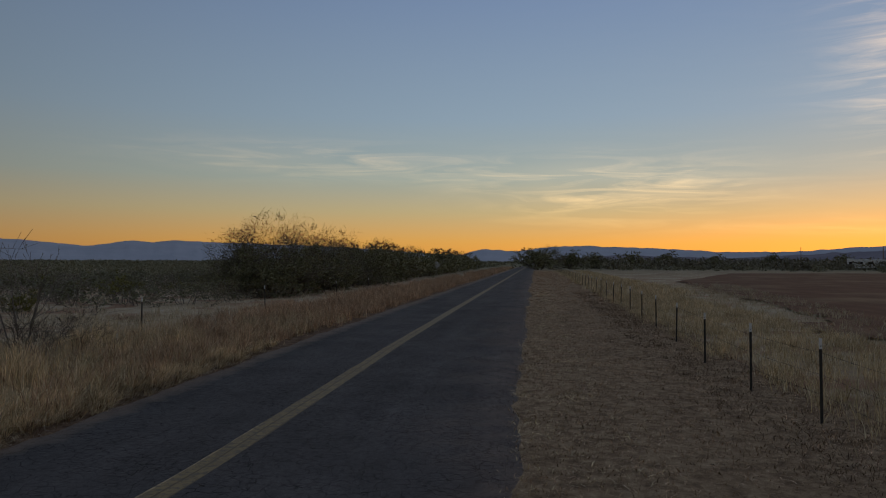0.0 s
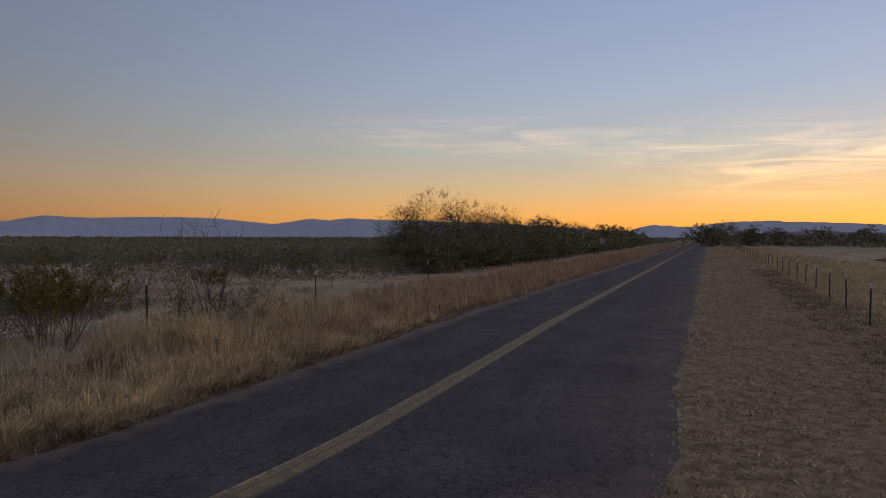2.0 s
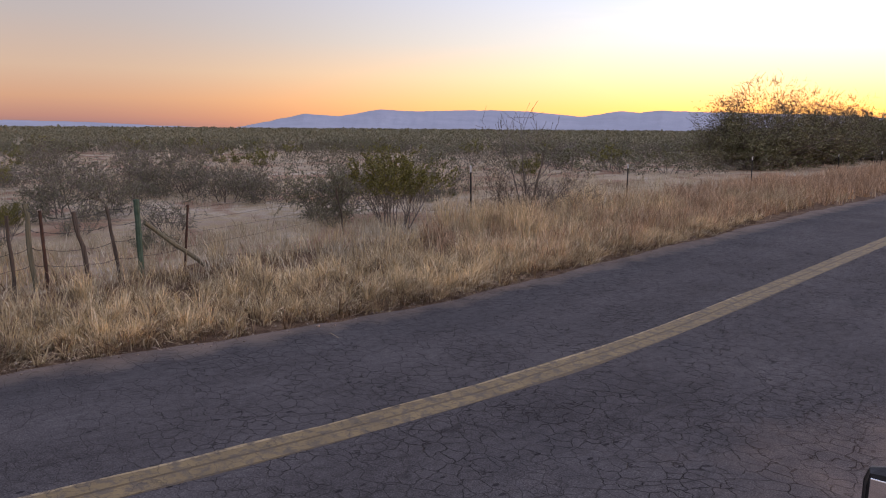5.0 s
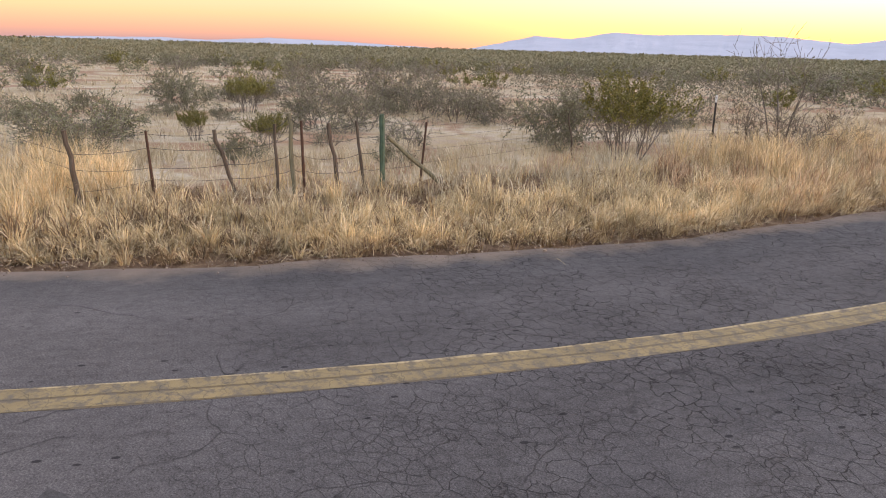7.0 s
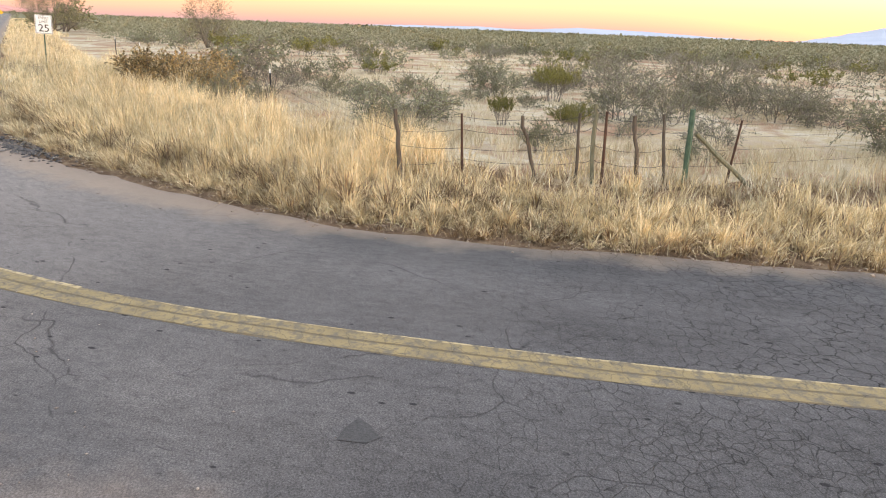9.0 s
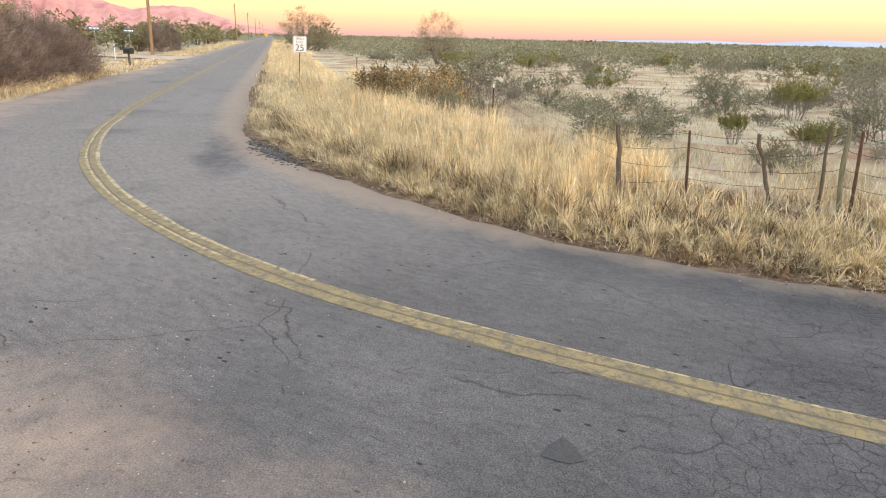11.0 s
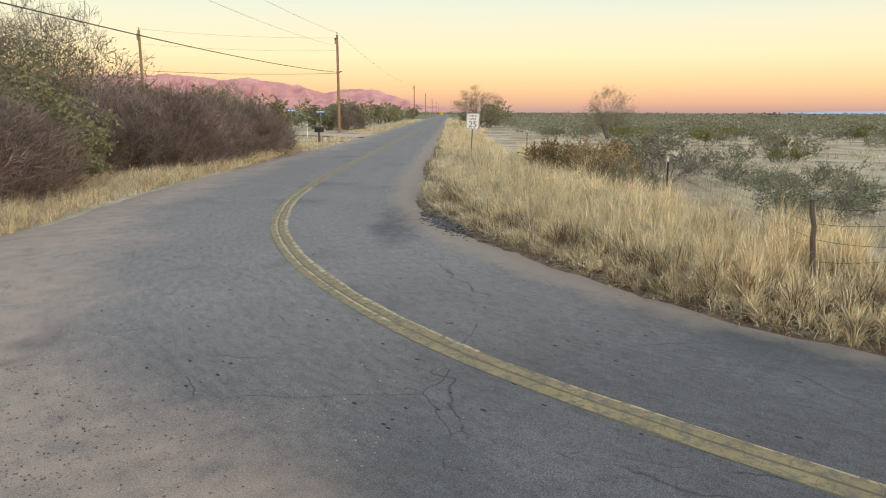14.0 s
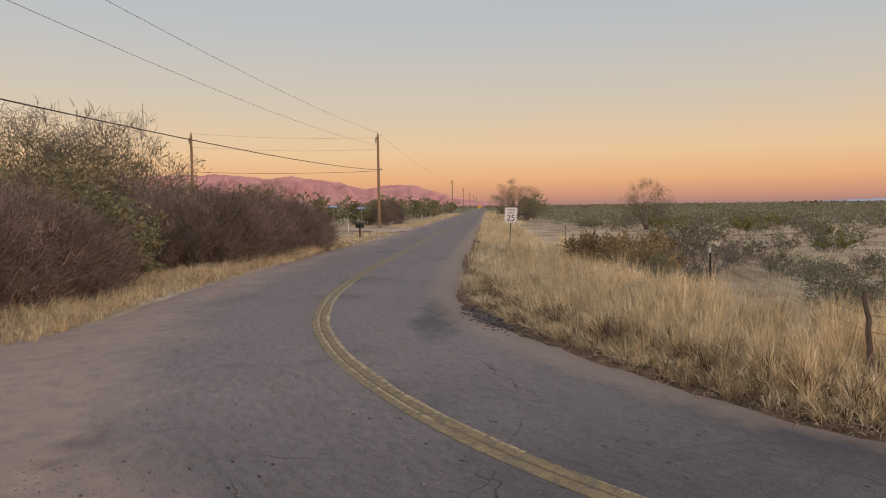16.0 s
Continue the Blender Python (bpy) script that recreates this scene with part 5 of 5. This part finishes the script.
# ---- fences ----
def t_post(name, label, tall, mat, tip):
    """A steel T-post with studs and a painted tip."""
    ob = thing(name, label, "fence post")
    bm = bmesh.new()
    box(bm, (-0.020, -0.003, -0.35), (0.020, 0.003, tall - (0.14 if tip else 0)), 0.001)
    box(bm, (-0.003, 0.003, -0.35), (0.003, 0.036, tall - (0.14 if tip else 0)), 0.001)
    for k in range(int(tall / 0.09)):
        box(bm, (-0.006, -0.009, 0.06 + k * 0.09), (0.006, -0.003, 0.075 + k * 0.09))
    part("shaft", bm, mat, ob)
    if tip:
        bm = bmesh.new()
        box(bm, (-0.021, -0.004, tall - 0.14), (0.021, 0.004, tall), 0.001)
        box(bm, (-0.004, 0.004, tall - 0.14), (0.004, 0.037, tall), 0.001)
        part("tip", bm, WHITE_PAINT, ob, "white painted tip")
    return ob


def strand(points, sag, radius=0.0022, barbs=True, name="barbed_wire", label="strand of barbed wire between the fence posts", group="fence wires"):
    """A wire that hangs from post to post, with small barbs."""
    pts = []
    for a, b in zip(points, points[1:]):
        a, b = Vector(a), Vector(b)
        for k in range(8):
            f = k / 8
            p = a.lerp(b, f)
            p.z -= sag * 4 * f * (1 - f)
            pts.append(p)
    pts.append(Vector(points[-1]))
    geo = Geo()
    geo.tube(pts, [radius] * len(pts), 4)
    if barbs:
        for p, q in zip(pts, pts[1:]):
            for f in (0.25, 0.75):
                c = p.lerp(q, f)
                d = Vector((pick.gauss(0, 1), pick.gauss(0, 1), pick.gauss(0, 1))).normalized() * 0.014
                geo.tube([c - d, c + d], [0.0016, 0.0012], 3)
    return tagged(part(name, geo.mesh(name, WIRE), WIRE), label, "wire", group)


# wire fence along the field: steel posts with white tips
spots = [(1.95, 2.58), (2.4, 4.77), (2.6, 6.73), (3.18, 9.47), (4.03, 12.82), (4.83, 16.13), (5.46, 19.0), (6.3, 22.55), (7.0, 25.71), (7.6, 28.58)]
while spots[-1][1] < 150:
    spots.append((spots[-1][0] + 0.65, spots[-1][1] + 3.12))
model, feet = None, []
for x, y in spots:
    lean = pick.uniform(-1.5, 1.5)
    m = Matrix.Translation(V(x, y) + Vector((0, 0, -0.1))) @ pose(0, 0, 0, lean, pick.uniform(-1.5, 1.5), -12.5 + pick.uniform(-8, 8)) @ Matrix.Diagonal((1, 1, pick.uniform(0.96, 1.05), 1))
    if model is None:
        model = t_post("steel_fence_post", "dark steel fence post with a white painted tip", 1.16, DARK_STEEL, True)
        model.matrix_basis = m
        tagged(model, group="posts of the field fence")
    else:
        copy_thing(model, m @ Matrix.Diagonal((1, 1, 1 / model.scale.z, 1)))
    feet.append(V(x, y))
for h in (0.35, 0.62, 0.92):
    strand([p + Vector((0, 0, h)) for p in feet[:14]], 0.012)
    strand([p + Vector((0, 0, h)) for p in feet[13:]], 0.012, barbs=False)


def crooked(name, label, foot, top, r0, r1, mat, seed, bend=0.02):
    """A crooked wooden stake."""
    r = random.Random(seed)
    a, b = Vector(foot) + Vector((0, 0, -0.25)), Vector(top)
    pts = [a.lerp(b, k / 8) + Vector((r.gauss(0, bend), r.gauss(0, bend), 0)) * (1 if 0 < k < 8 else 0) for k in range(9)]
    geo = Geo()
    geo.tube(pts, [r0 + (r1 - r0) * k / 8 + r.uniform(-0.003, 0.003) for k in range(9)], 7)
    base = len(geo.v) - 7
    geo.f.append(tuple(range(base, base + 7)))
    ob = tagged(part(name, mesh_from(name, geo.v, geo.f, mat, False), mat), label, "fence post", "posts of the old desert fence")
    return ob


# old wire fence on the desert side: crooked stakes and steel posts
fence = []
for k, (x, y, lx, ly, h, r0, r1, mat, kind) in enumerate((
        (-10.52, -1.48, -0.02, -0.11, 1.06, 0.034, 0.030, OLD_WOOD, "stake"), (-10.79, -0.68, -0.01, -0.05, 0.97, 0.021, 0.019, RUST, "pipe"),
        (-10.46, 0.22, -0.11, -0.26, 0.98, 0.030, 0.026, OLD_WOOD, "stake"), (-10.49, 0.68, -0.01, -0.01, 1.03, 0.024, 0.022, OLD_WOOD, "stake"),
        (-10.50, 0.91, -0.02, -0.04, 1.17, 0.034, 0.030, PALE_WOOD, "stake"), (-10.33, 0.96, -0.01, -0.02, 1.08, 0.023, 0.022, RUST, "pipe"),
        (-10.17, 1.39, -0.08, -0.13, 1.04, 0.034, 0.028, OLD_WOOD, "stake"), (-10.21, 1.76, -0.06, -0.10, 1.06, 0.026, 0.024, OLD_WOOD, "stake"),
        (-10.05, 1.92, -0.01, -0.01, 1.16, 0.042, 0.040, GREEN_STEEL, "pipe"), (-10.33, 2.70, 0.06, 0.07, 0.98, 0.019, 0.018, RUST, "pipe"))):
    label = {"stake": "crooked grey wooden fence stake leaning in dry grass", "pipe": "thin rusty steel fence post"}[kind]
    if mat is GREEN_STEEL:
        label = "green painted steel fence post"
    foot = V(x, y) + Vector((0, 0, -0.08))
    crooked("fence_stake" if kind == "stake" else "fence_pipe", label, foot, V(x + lx, y + ly) + Vector((0, 0, h - 0.08)), r0, r1, mat, k, 0.011 if kind == "stake" else 0.001)
    fence.append((foot, V(x + lx, y + ly) + Vector((0, 0, h - 0.08))))
crooked("fence_brace", "slanting wooden brace of the fence corner", V(-9.95, 3.05) + Vector((0, 0, -0.06)), V(-10.05, 1.99) + Vector((0, 0, 0.74)), 0.038, 0.034, PALE_WOOD, 31, 0.01)
north = [(-10.7, 6.1, 0.95), (-9.58, 8.69, 1.36), (-8.67, 15.0, 1.15)] + [(-6.93, 22.06, 1.2), (-5.11, 30.46, 1.1), (-3.84, 36.4, 1.1)]
t_model = t_post("steel_fence_post", "dark steel fence post with a pale tip", 1.2, DARK_STEEL, True)
first = True
for x, y, h in north[1:] + [(-19.06, -2.79, 0.95), (-24.5, -5.2, 1.05), (-31, -7.2, 1.05), (-38, -9.2, 1.05)]:
    m = Matrix.Translation(V(x, y) + Vector((0, 0, -0.1))) @ pose(0, 0, 0, pick.uniform(-2, 2), pick.uniform(-2, 2), pick.uniform(0, 360)) @ Matrix.Diagonal((1, 1, h / 1.2, 1))
    if first:
        t_model.matrix_basis, first = m, False
        tagged(t_model, group="posts of the old desert fence")
    else:
        copy_thing(t_model, m @ Matrix.Diagonal((1, 1, 1 / t_model.scale.z, 1)))
crooked("fence_stake", "dark leaning wooden fence stake in a shrub", V(-10.63, 6.2) + Vector((0, 0, -0.08)), V(-10.73, 6.11) + Vector((0, 0, 0.87)), 0.02, 0.017, OLD_WOOD, 44, 0.02)
for f in (0.30, 0.52, 0.74, 0.95):
    pts = [a.lerp(b, f) + Vector((0, 0, pick.uniform(-0.03, 0.03))) for a, b in fence]
    strand(pts, 0.03, 0.0034)
    strand([pts[-1]] + [V(x, y) + Vector((0, 0, f * 1.0)) for x, y, h in north], 0.03, 0.0024)
    strand([pts[0]] + [V(x, y) + Vector((0, 0, f * 0.95)) for x, y in ((-19.06, -2.79), (-24.5, -5.2), (-31, -7.2), (-38, -9.2))], 0.03, 0.0024)


# ---- signs ----
def lettering(text, size, m, parent, mat=None):
    curve = bpy.data.curves.new("lettering", "FONT")
    curve.body, curve.size, curve.align_x, curve.align_y, curve.extrude = text, size, "CENTER", "CENTER", 0.0008
    holder = bpy.data.objects.new("lettering", curve)
    me = bpy.data.meshes.new_from_object(holder)
    bpy.data.objects.remove(holder)
    me.materials.clear()
    me.materials.append(mat or SIGN_BLACK)
    ob = part("lettering", me, mat or SIGN_BLACK, parent)
    ob.matrix_basis = m
    return ob


def plate(w, h, corner, thick=0.003):
    """A flat sign plate in the xz plane with rounded corners, its front to -y."""
    bm = bmesh.new()
    pts = []
    for cx, cz, a0 in ((w / 2 - corner, h / 2 - corner, 0), (-w / 2 + corner, h / 2 - corner, 90), (-w / 2 + corner, -h / 2 + corner, 180), (w / 2 - corner, -h / 2 + corner, 270)):
        for k in range(5):
            a = radians(a0 + 22.5 * k)
            pts.append((cx + corner * math.cos(a), 0, cz + corner * math.sin(a)))
    face = bm.faces.new([bm.verts.new(p) for p in pts])
    out = bmesh.ops.extrude_face_region(bm, geom=[face])
    bmesh.ops.translate(bm, verts=[v for v in out["geom"] if isinstance(v, bmesh.types.BMVert)], vec=(0, thick, 0))
    bmesh.ops.recalc_face_normals(bm, faces=bm.faces)
    return bm


def frame_ring(w, h, band, mat, parent, y):
    bm = bmesh.new()
    for lo, hi in (((-w / 2, y, h / 2 - band), (w / 2, y + 0.001, h / 2)), ((-w / 2, y, -h / 2), (w / 2, y + 0.001, -h / 2 + band)),
                   ((-w / 2, y, -h / 2 + band), (-w / 2 + band, y + 0.001, h / 2 - band)), ((w / 2 - band, y, -h / 2 + band), (w / 2, y + 0.001, h / 2 - band))):
        box(bm, lo, hi)
    return part("border", bm, mat, parent)


def speed_sign(x, y, turn, label):
    ob = thing("speed_limit_sign", label, "road sign", Matrix.Translation(V(x, y) + Vector((0, 0, -0.1))) @ pose(0, 0, 0, 0, 2.5, turn))
    bm = bmesh.new()
    box(bm, (-0.025, 0.006, -0.3), (0.025, 0.012, 2.02), 0.001)
    box(bm, (-0.010, 0.012, -0.3), (0.010, 0.035, 2.02), 0.001)
    part("post", bm, GREEN_STEEL, ob, "thin steel channel post")
    panel = part("panel", plate(0.60, 0.72, 0.035), SIGN_WHITE, ob, "white panel with black letters")
    panel.location = (0, 0, 1.70)
    frame_ring(0.57, 0.69, 0.014, SIGN_BLACK, panel, -0.0025)
    up = Matrix.Rotation(radians(90), 4, "X")
    lettering("SPEED", 0.135, Matrix.Translation((0, -0.003, 0.235)) @ up, panel)
    lettering("LIMIT", 0.135, Matrix.Translation((0, -0.003, 0.095)) @ up, panel)
    lettering("25", 0.40, Matrix.Translation((0, -0.003, -0.155)) @ up, panel)
    return ob


speed_sign(-29.4, -9.9, 107, "white speed limit sign reading 25 on a thin post")


def diamond_sign(x, y, turn, tall, face, back, label, arrow=False):
    ob = thing("warning_sign", label, "road sign", Matrix.Translation(V(x, y) + Vector((0, 0, -0.1))) @ pose(0, 0, 0, 0, 0, turn))
    bm = bmesh.new()
    box(bm, (-0.025, 0.008, -0.3), (0.025, 0.03, tall + 0.1), 0.002)
    part("post", bm, GALVANISED, ob)
    panel = part("panel", plate(0.75, 0.75, 0.04), face, ob)
    panel.matrix_basis = Matrix.Translation((0, 0, tall)) @ Matrix.Rotation(radians(45), 4, "Y")
    rear = part("panel_back", plate(0.74, 0.74, 0.04, 0.002), back, ob, "bare metal back of the panel")
    rear.matrix_basis = Matrix.Translation((0, 0.0045, tall)) @ Matrix.Rotation(radians(45), 4, "Y")
    return ob


diamond_sign(2.55, 77.08, 180 - 12, 1.7, SIGN_YELLOW, SIGN_BACK, "diamond road sign seen from its pale metal back")
diamond_sign(-172, -53.5, 107, 1.9, SIGN_YELLOW, SIGN_BACK, "yellow diamond warning sign beside the road")
diamond_sign(-186, -57.5, 107, 1.7, SIGN_YELLOW, SIGN_BACK, "yellow diamond warning sign beside the road")
diamond_sign(-152, -56.2, -73, 1.6, SIGN_YELLOW, SIGN_BACK, "diamond road sign seen from its pale metal back")


def street_sign(x, y, turn, tall):
    ob = thing("street_name_sign", "blue street name sign on a thin post", "road sign", Matrix.Translation(V(x, y) + Vector((0, 0, -0.1))) @ pose(0, 0, 0, 0, 0, turn), "street name signs")
    part("post", rod(bmesh.new(), (0, 0, -0.3), (0, 0, tall), 0.024), GALVANISED, ob)
    part("panel", box(bmesh.new(), (-0.42, -0.004, tall), (0.42, 0.004, tall + 0.2), 0.002), SIGN_BLUE, ob)
    bars = bmesh.new()
    for a, b in ((-0.34, -0.12), (-0.08, 0.18), (0.22, 0.34)):
        box(bars, (a, -0.007, tall + 0.06), (b, -0.0045, tall + 0.14))
    part("lettering", bars, SIGN_WHITE, ob, "white bars of lettering")
    return ob


street_sign(-51.1, -29.3, 118, 2.15)
street_sign(-52.5, -27.6, 116, 2.0)


def mailbox(x, y, turn):
    ob = thing("mailbox", "black metal mailbox on a post beside the road", "mailbox", Matrix.Translation(V(x, y) + Vector((0, 0, -0.1))) @ pose(0, 0, 0, 0, 0, turn))
    part("post", box(bmesh.new(), (-0.05, -0.05, -0.3), (0.05, 0.05, 0.78), 0.006), OLD_WOOD, ob)
    bm = bmesh.new()
    ring = [(-0.16, 0.0), (0.16, 0.0), (0.16, 0.2)] + [(0.16 * math.cos(radians(a)), 0.2 + 0.16 * math.sin(radians(a))) for a in range(15, 180, 15)] + [(-0.16, 0.2)]
    a = [bm.verts.new((-0.3, p, 0.78 + q)) for p, q in ring]
    b = [bm.verts.new((0.3, p, 0.78 + q)) for p, q in ring]
    for i in range(len(ring)):
        j = (i + 1) % len(ring)
        bm.faces.new((a[i], a[j], b[j], b[i]))
    bm.faces.new(a[::-1])
    bm.faces.new(b)
    bmesh.ops.recalc_face_normals(bm, faces=bm.faces)
    part("box", bm, BLACK_PAINT, ob)
    door = part("door", box(bmesh.new(), (0.3, -0.15, 0.79), (0.312, 0.15, 1.10), 0.004), BLACK_PAINT, ob)
    part("handle", box(bmesh.new(), (0.312, -0.03, 1.06), (0.33, 0.03, 1.075), 0.003), GREY_MESH, door)
    part("flag", box(bmesh.new(), (-0.1, -0.172, 0.9), (-0.06, -0.162, 1.16), 0.003), RUST, ob, "small red flag")
    return ob


mailbox(-38.4, -20.8, 60)


def marker(x, y):
    ob = thing("marker_post", "white plastic marker post in the verge", "marker post", Matrix.Translation(V(x, y) + Vector((0, 0, -0.1))))
    part("shaft", box(bmesh.new(), (-0.05, -0.01, -0.2), (0.05, 0.01, 1.1), 0.003), WHITE_PAINT, ob)
    part("band", box(bmesh.new(), (-0.052, -0.013, 0.85), (0.052, 0.013, 0.95), 0.002), BLACK_PAINT, ob)


marker(-47.7, -26.3)
marker(-10.66, 41.32)


# ---- power line ----
def pole(x, y, tall, cap=False):
    ob = thing("utility_pole", "wooden utility pole beside the road", "utility pole", Matrix.Translation(V(x, y) + Vector((0, 0, -0.1))), "utility poles")
    part("shaft", rod(bmesh.new(), (0, 0, -0.5), (0, 0, tall), 0.16, 0.11, 12), POLE_WOOD, ob)
    bm = bmesh.new()
    rod(bm, (0, 0, tall), (0, 0, tall + 0.10), 0.02)
    rod(bm, (0, 0, tall + 0.08), (0, 0, tall + 0.24), 0.05, 0.035, 10)
    part("insulator", bm, GREY_MESH, ob, "grey insulator at the top")
    bm = bmesh.new()
    box(bm, (-0.14, -0.30, tall - 0.45), (-0.02, -0.12, tall - 0.3), 0.01)
    rod(bm, (0, -0.22, tall - 0.45), (0, -0.22, tall - 0.9), 0.05)
    part("bracket", bm, GREY_MESH, ob)
    return ob


POLES = [(-58.0, -28.6, 9.6), (-49.6, -41.2, 9.4), (-165, -58.2, 9.6), (-240, -79.5, 9.6), (-320, -102, 9.6), (-405, -126, 9.6), (-500, -153, 9.6)]
for x, y, h in POLES:
    pole(x, y, h)
pole(-1.4, -14.4, 9.6)


def cable(a, b, sag, radius, label):
    pts = []
    for k in range(33):
        f = k / 32
        p = Vector(a).lerp(Vector(b), f)
        p.z -= sag * 4 * f * (1 - f)
        pts.append(p)
    return tagged(part("power_line", line_mesh("power_line", pts, radius, WIRE), WIRE), label, "cable", "overhead lines")


top = [V(x, y) + Vector((0, 0, h)) for x, y, h in POLES]
home = V(-1.4, -14.4)
cable(top[0] + Vector((0, 0, 0.1)), home + Vector((0, 0, 9.7)), 0.7, 0.008, "thin overhead power line")
cable(top[0] + Vector((0, 0, -1.2)), home + Vector((0, 0, 8.3)), 0.8, 0.008, "thin overhead power line")
cable(top[0] + Vector((0, 0, -3.7)), home + Vector((0, 0, 5.3)), 0.55, 0.022, "thick black overhead cable")
cable(top[0] + Vector((0, 0, -0.4)), top[1] + Vector((0, 0, 0.0)), 0.25, 0.008, "thin overhead power line")
cable(top[0] + Vector((0, 0, -1.6)), top[1] + Vector((0, 0, -1.3)), 0.25, 0.008, "thin overhead power line")
cable(top[0] + Vector((0, 0, -3.8)), top[1] + Vector((0, 0, -3.7)), 0.2, 0.018, "thick black overhead cable")
sleeve = tagged(part("cable_splice", rod(bmesh.new(), top[0] + Vector((1.3, 1.0, -3.72)), top[0] + Vector((0.2, 0.25, -3.7)), 0.05), WIRE), "black splice sleeve on the overhead cable", "cable", "overhead lines")
for a, b in zip([0, 2, 3, 4, 5], [2, 3, 4, 5, 6]):
    cable(top[a] + Vector((0, 0, 0.1)), top[b] + Vector((0, 0, 0.1)), 1.2, 0.010, "thin overhead power line")


# ---- far off to the west: a trailer, poles ----
def trailer(x, y, turn):
    ob = thing("travel_trailer", "white travel trailer parked beyond the field", "trailer", Matrix.Translation(V(x, y) + Vector((0, 0, -0.1))) @ pose(0, 0, 0, 0, 0, turn))
    part("body", box(bmesh.new(), (-4.6, -1.2, 0.6), (4.6, 1.2, 3.1), 0.12), WHITE_PAINT, ob)
    part("overhang", box(bmesh.new(), (-6.4, -1.18, 1.7), (-4.6, 1.18, 3.35), 0.15), WHITE_PAINT, ob)
    for a, b in ((-5.9, -5.0), (-3.6, -2.4), (-1.2, 0.2), (1.8, 3.4)):
        part("window", box(bmesh.new(), (a, -1.215, 1.7), (b, -1.195, 2.4), 0.01), GLASS_DARK, ob)
    part("door", box(bmesh.new(), (0.7, -1.22, 0.75), (1.4, -1.19, 2.6), 0.01), SIGN_BACK, ob)
    part("stripe", box(bmesh.new(), (-4.5, -1.216, 1.15), (4.5, -1.204, 1.32), 0.002), GREY_MESH, ob, "grey stripe")
    for a in (0.6, 1.6):
        for b in (-1.15, 1.15):
            part("wheel", rod(bmesh.new(), (a, b - 0.1, 0.38), (a, b + 0.1, 0.38), 0.38, None, 18), BLACK_PAINT, ob)
    return ob


trailer(112.93, 158.5, -36)
for x, y, h in ((156.21, 260.04, 9), (122.52, 167.93, 7)):
    pole(x, y, h)


# ---- a motorcycle parked on the outer side of the bend ----
def motorcycle(x, y, turn):
    """A touring motorcycle: only its mirror and the top of its fairing come into view."""
    ob = thing("motorcycle", "parked touring motorcycle with a white fairing and black mirrors", "motorcycle", Matrix.Translation((x, y, 0.0)) @ pose(0, 0, 0, 0, 0, turn))

    def wheel(yy):
        bm = bmesh.new()
        for k in range(28):
            a, b = 2 * math.pi * k / 28, 2 * math.pi * (k + 1) / 28
            rod(bm, (0, yy + 0.26 * math.cos(a), 0.32 + 0.26 * math.sin(a)), (0, yy + 0.26 * math.cos(b), 0.32 + 0.26 * math.sin(b)), 0.06, None, 8)
        tyre = part("wheel", bm, BLACK_PAINT, ob)
        part("rim", rod(bmesh.new(), (-0.05, yy, 0.32), (0.05, yy, 0.32), 0.2, None, 20), GALVANISED, tyre)

    wheel(0.62)
    wheel(-0.78)
    bm = bmesh.new()
    box(bm, (-0.16, -0.55, 0.30), (0.16, 0.35, 0.70), 0.06)
    part("engine", bm, GREY_MESH, ob)
    part("tank", box(bmesh.new(), (-0.17, -0.15, 0.72), (0.17, 0.35, 0.98), 0.09), CAR_WHITE, ob)
    part("seat", box(bmesh.new(), (-0.18, -0.85, 0.70), (0.18, -0.12, 0.82), 0.05), BLACK_PAINT, ob)
    part("fork", rod(bmesh.new(), (-0.11, 0.62, 0.32), (-0.11, 0.32, 1.05), 0.025), GALVANISED, ob)
    part("fork", rod(bmesh.new(), (0.11, 0.62, 0.32), (0.11, 0.32, 1.05), 0.025), GALVANISED, ob)
    part("handlebar", rod(bmesh.new(), (-0.40, 0.16, 1.10), (0.40, 0.16, 1.10), 0.016), BLACK_PAINT, ob)
    bm = bmesh.new()
    box(bm, (-0.11, 0.40, 0.80), (0.20, 0.66, 1.405), 0.07)
    part("fairing", bm, CAR_WHITE, ob, "white fairing")
    for side_of in (-1, 1):
        stem = part("mirror_stem", rod(bmesh.new(), (side_of * 0.34, 0.17, 1.10), (side_of * 0.36, 0.19, 1.31), 0.009), BLACK_PAINT, ob)
        housing = part("mirror", box(bmesh.new(), (side_of * 0.36 - 0.118, 0.17, 1.28), (side_of * 0.36 + 0.118, 0.235, 1.433), 0.034), BLACK_PAINT, ob, "black mirror housing")
        part("glass", box(bmesh.new(), (side_of * 0.36 - 0.104, 0.164, 1.294), (side_of * 0.36 + 0.104, 0.1685, 1.419), 0.002), MIRROR, housing, "mirror glass")
    return ob


motorcycle(-2.529, -2.182, -3.5)
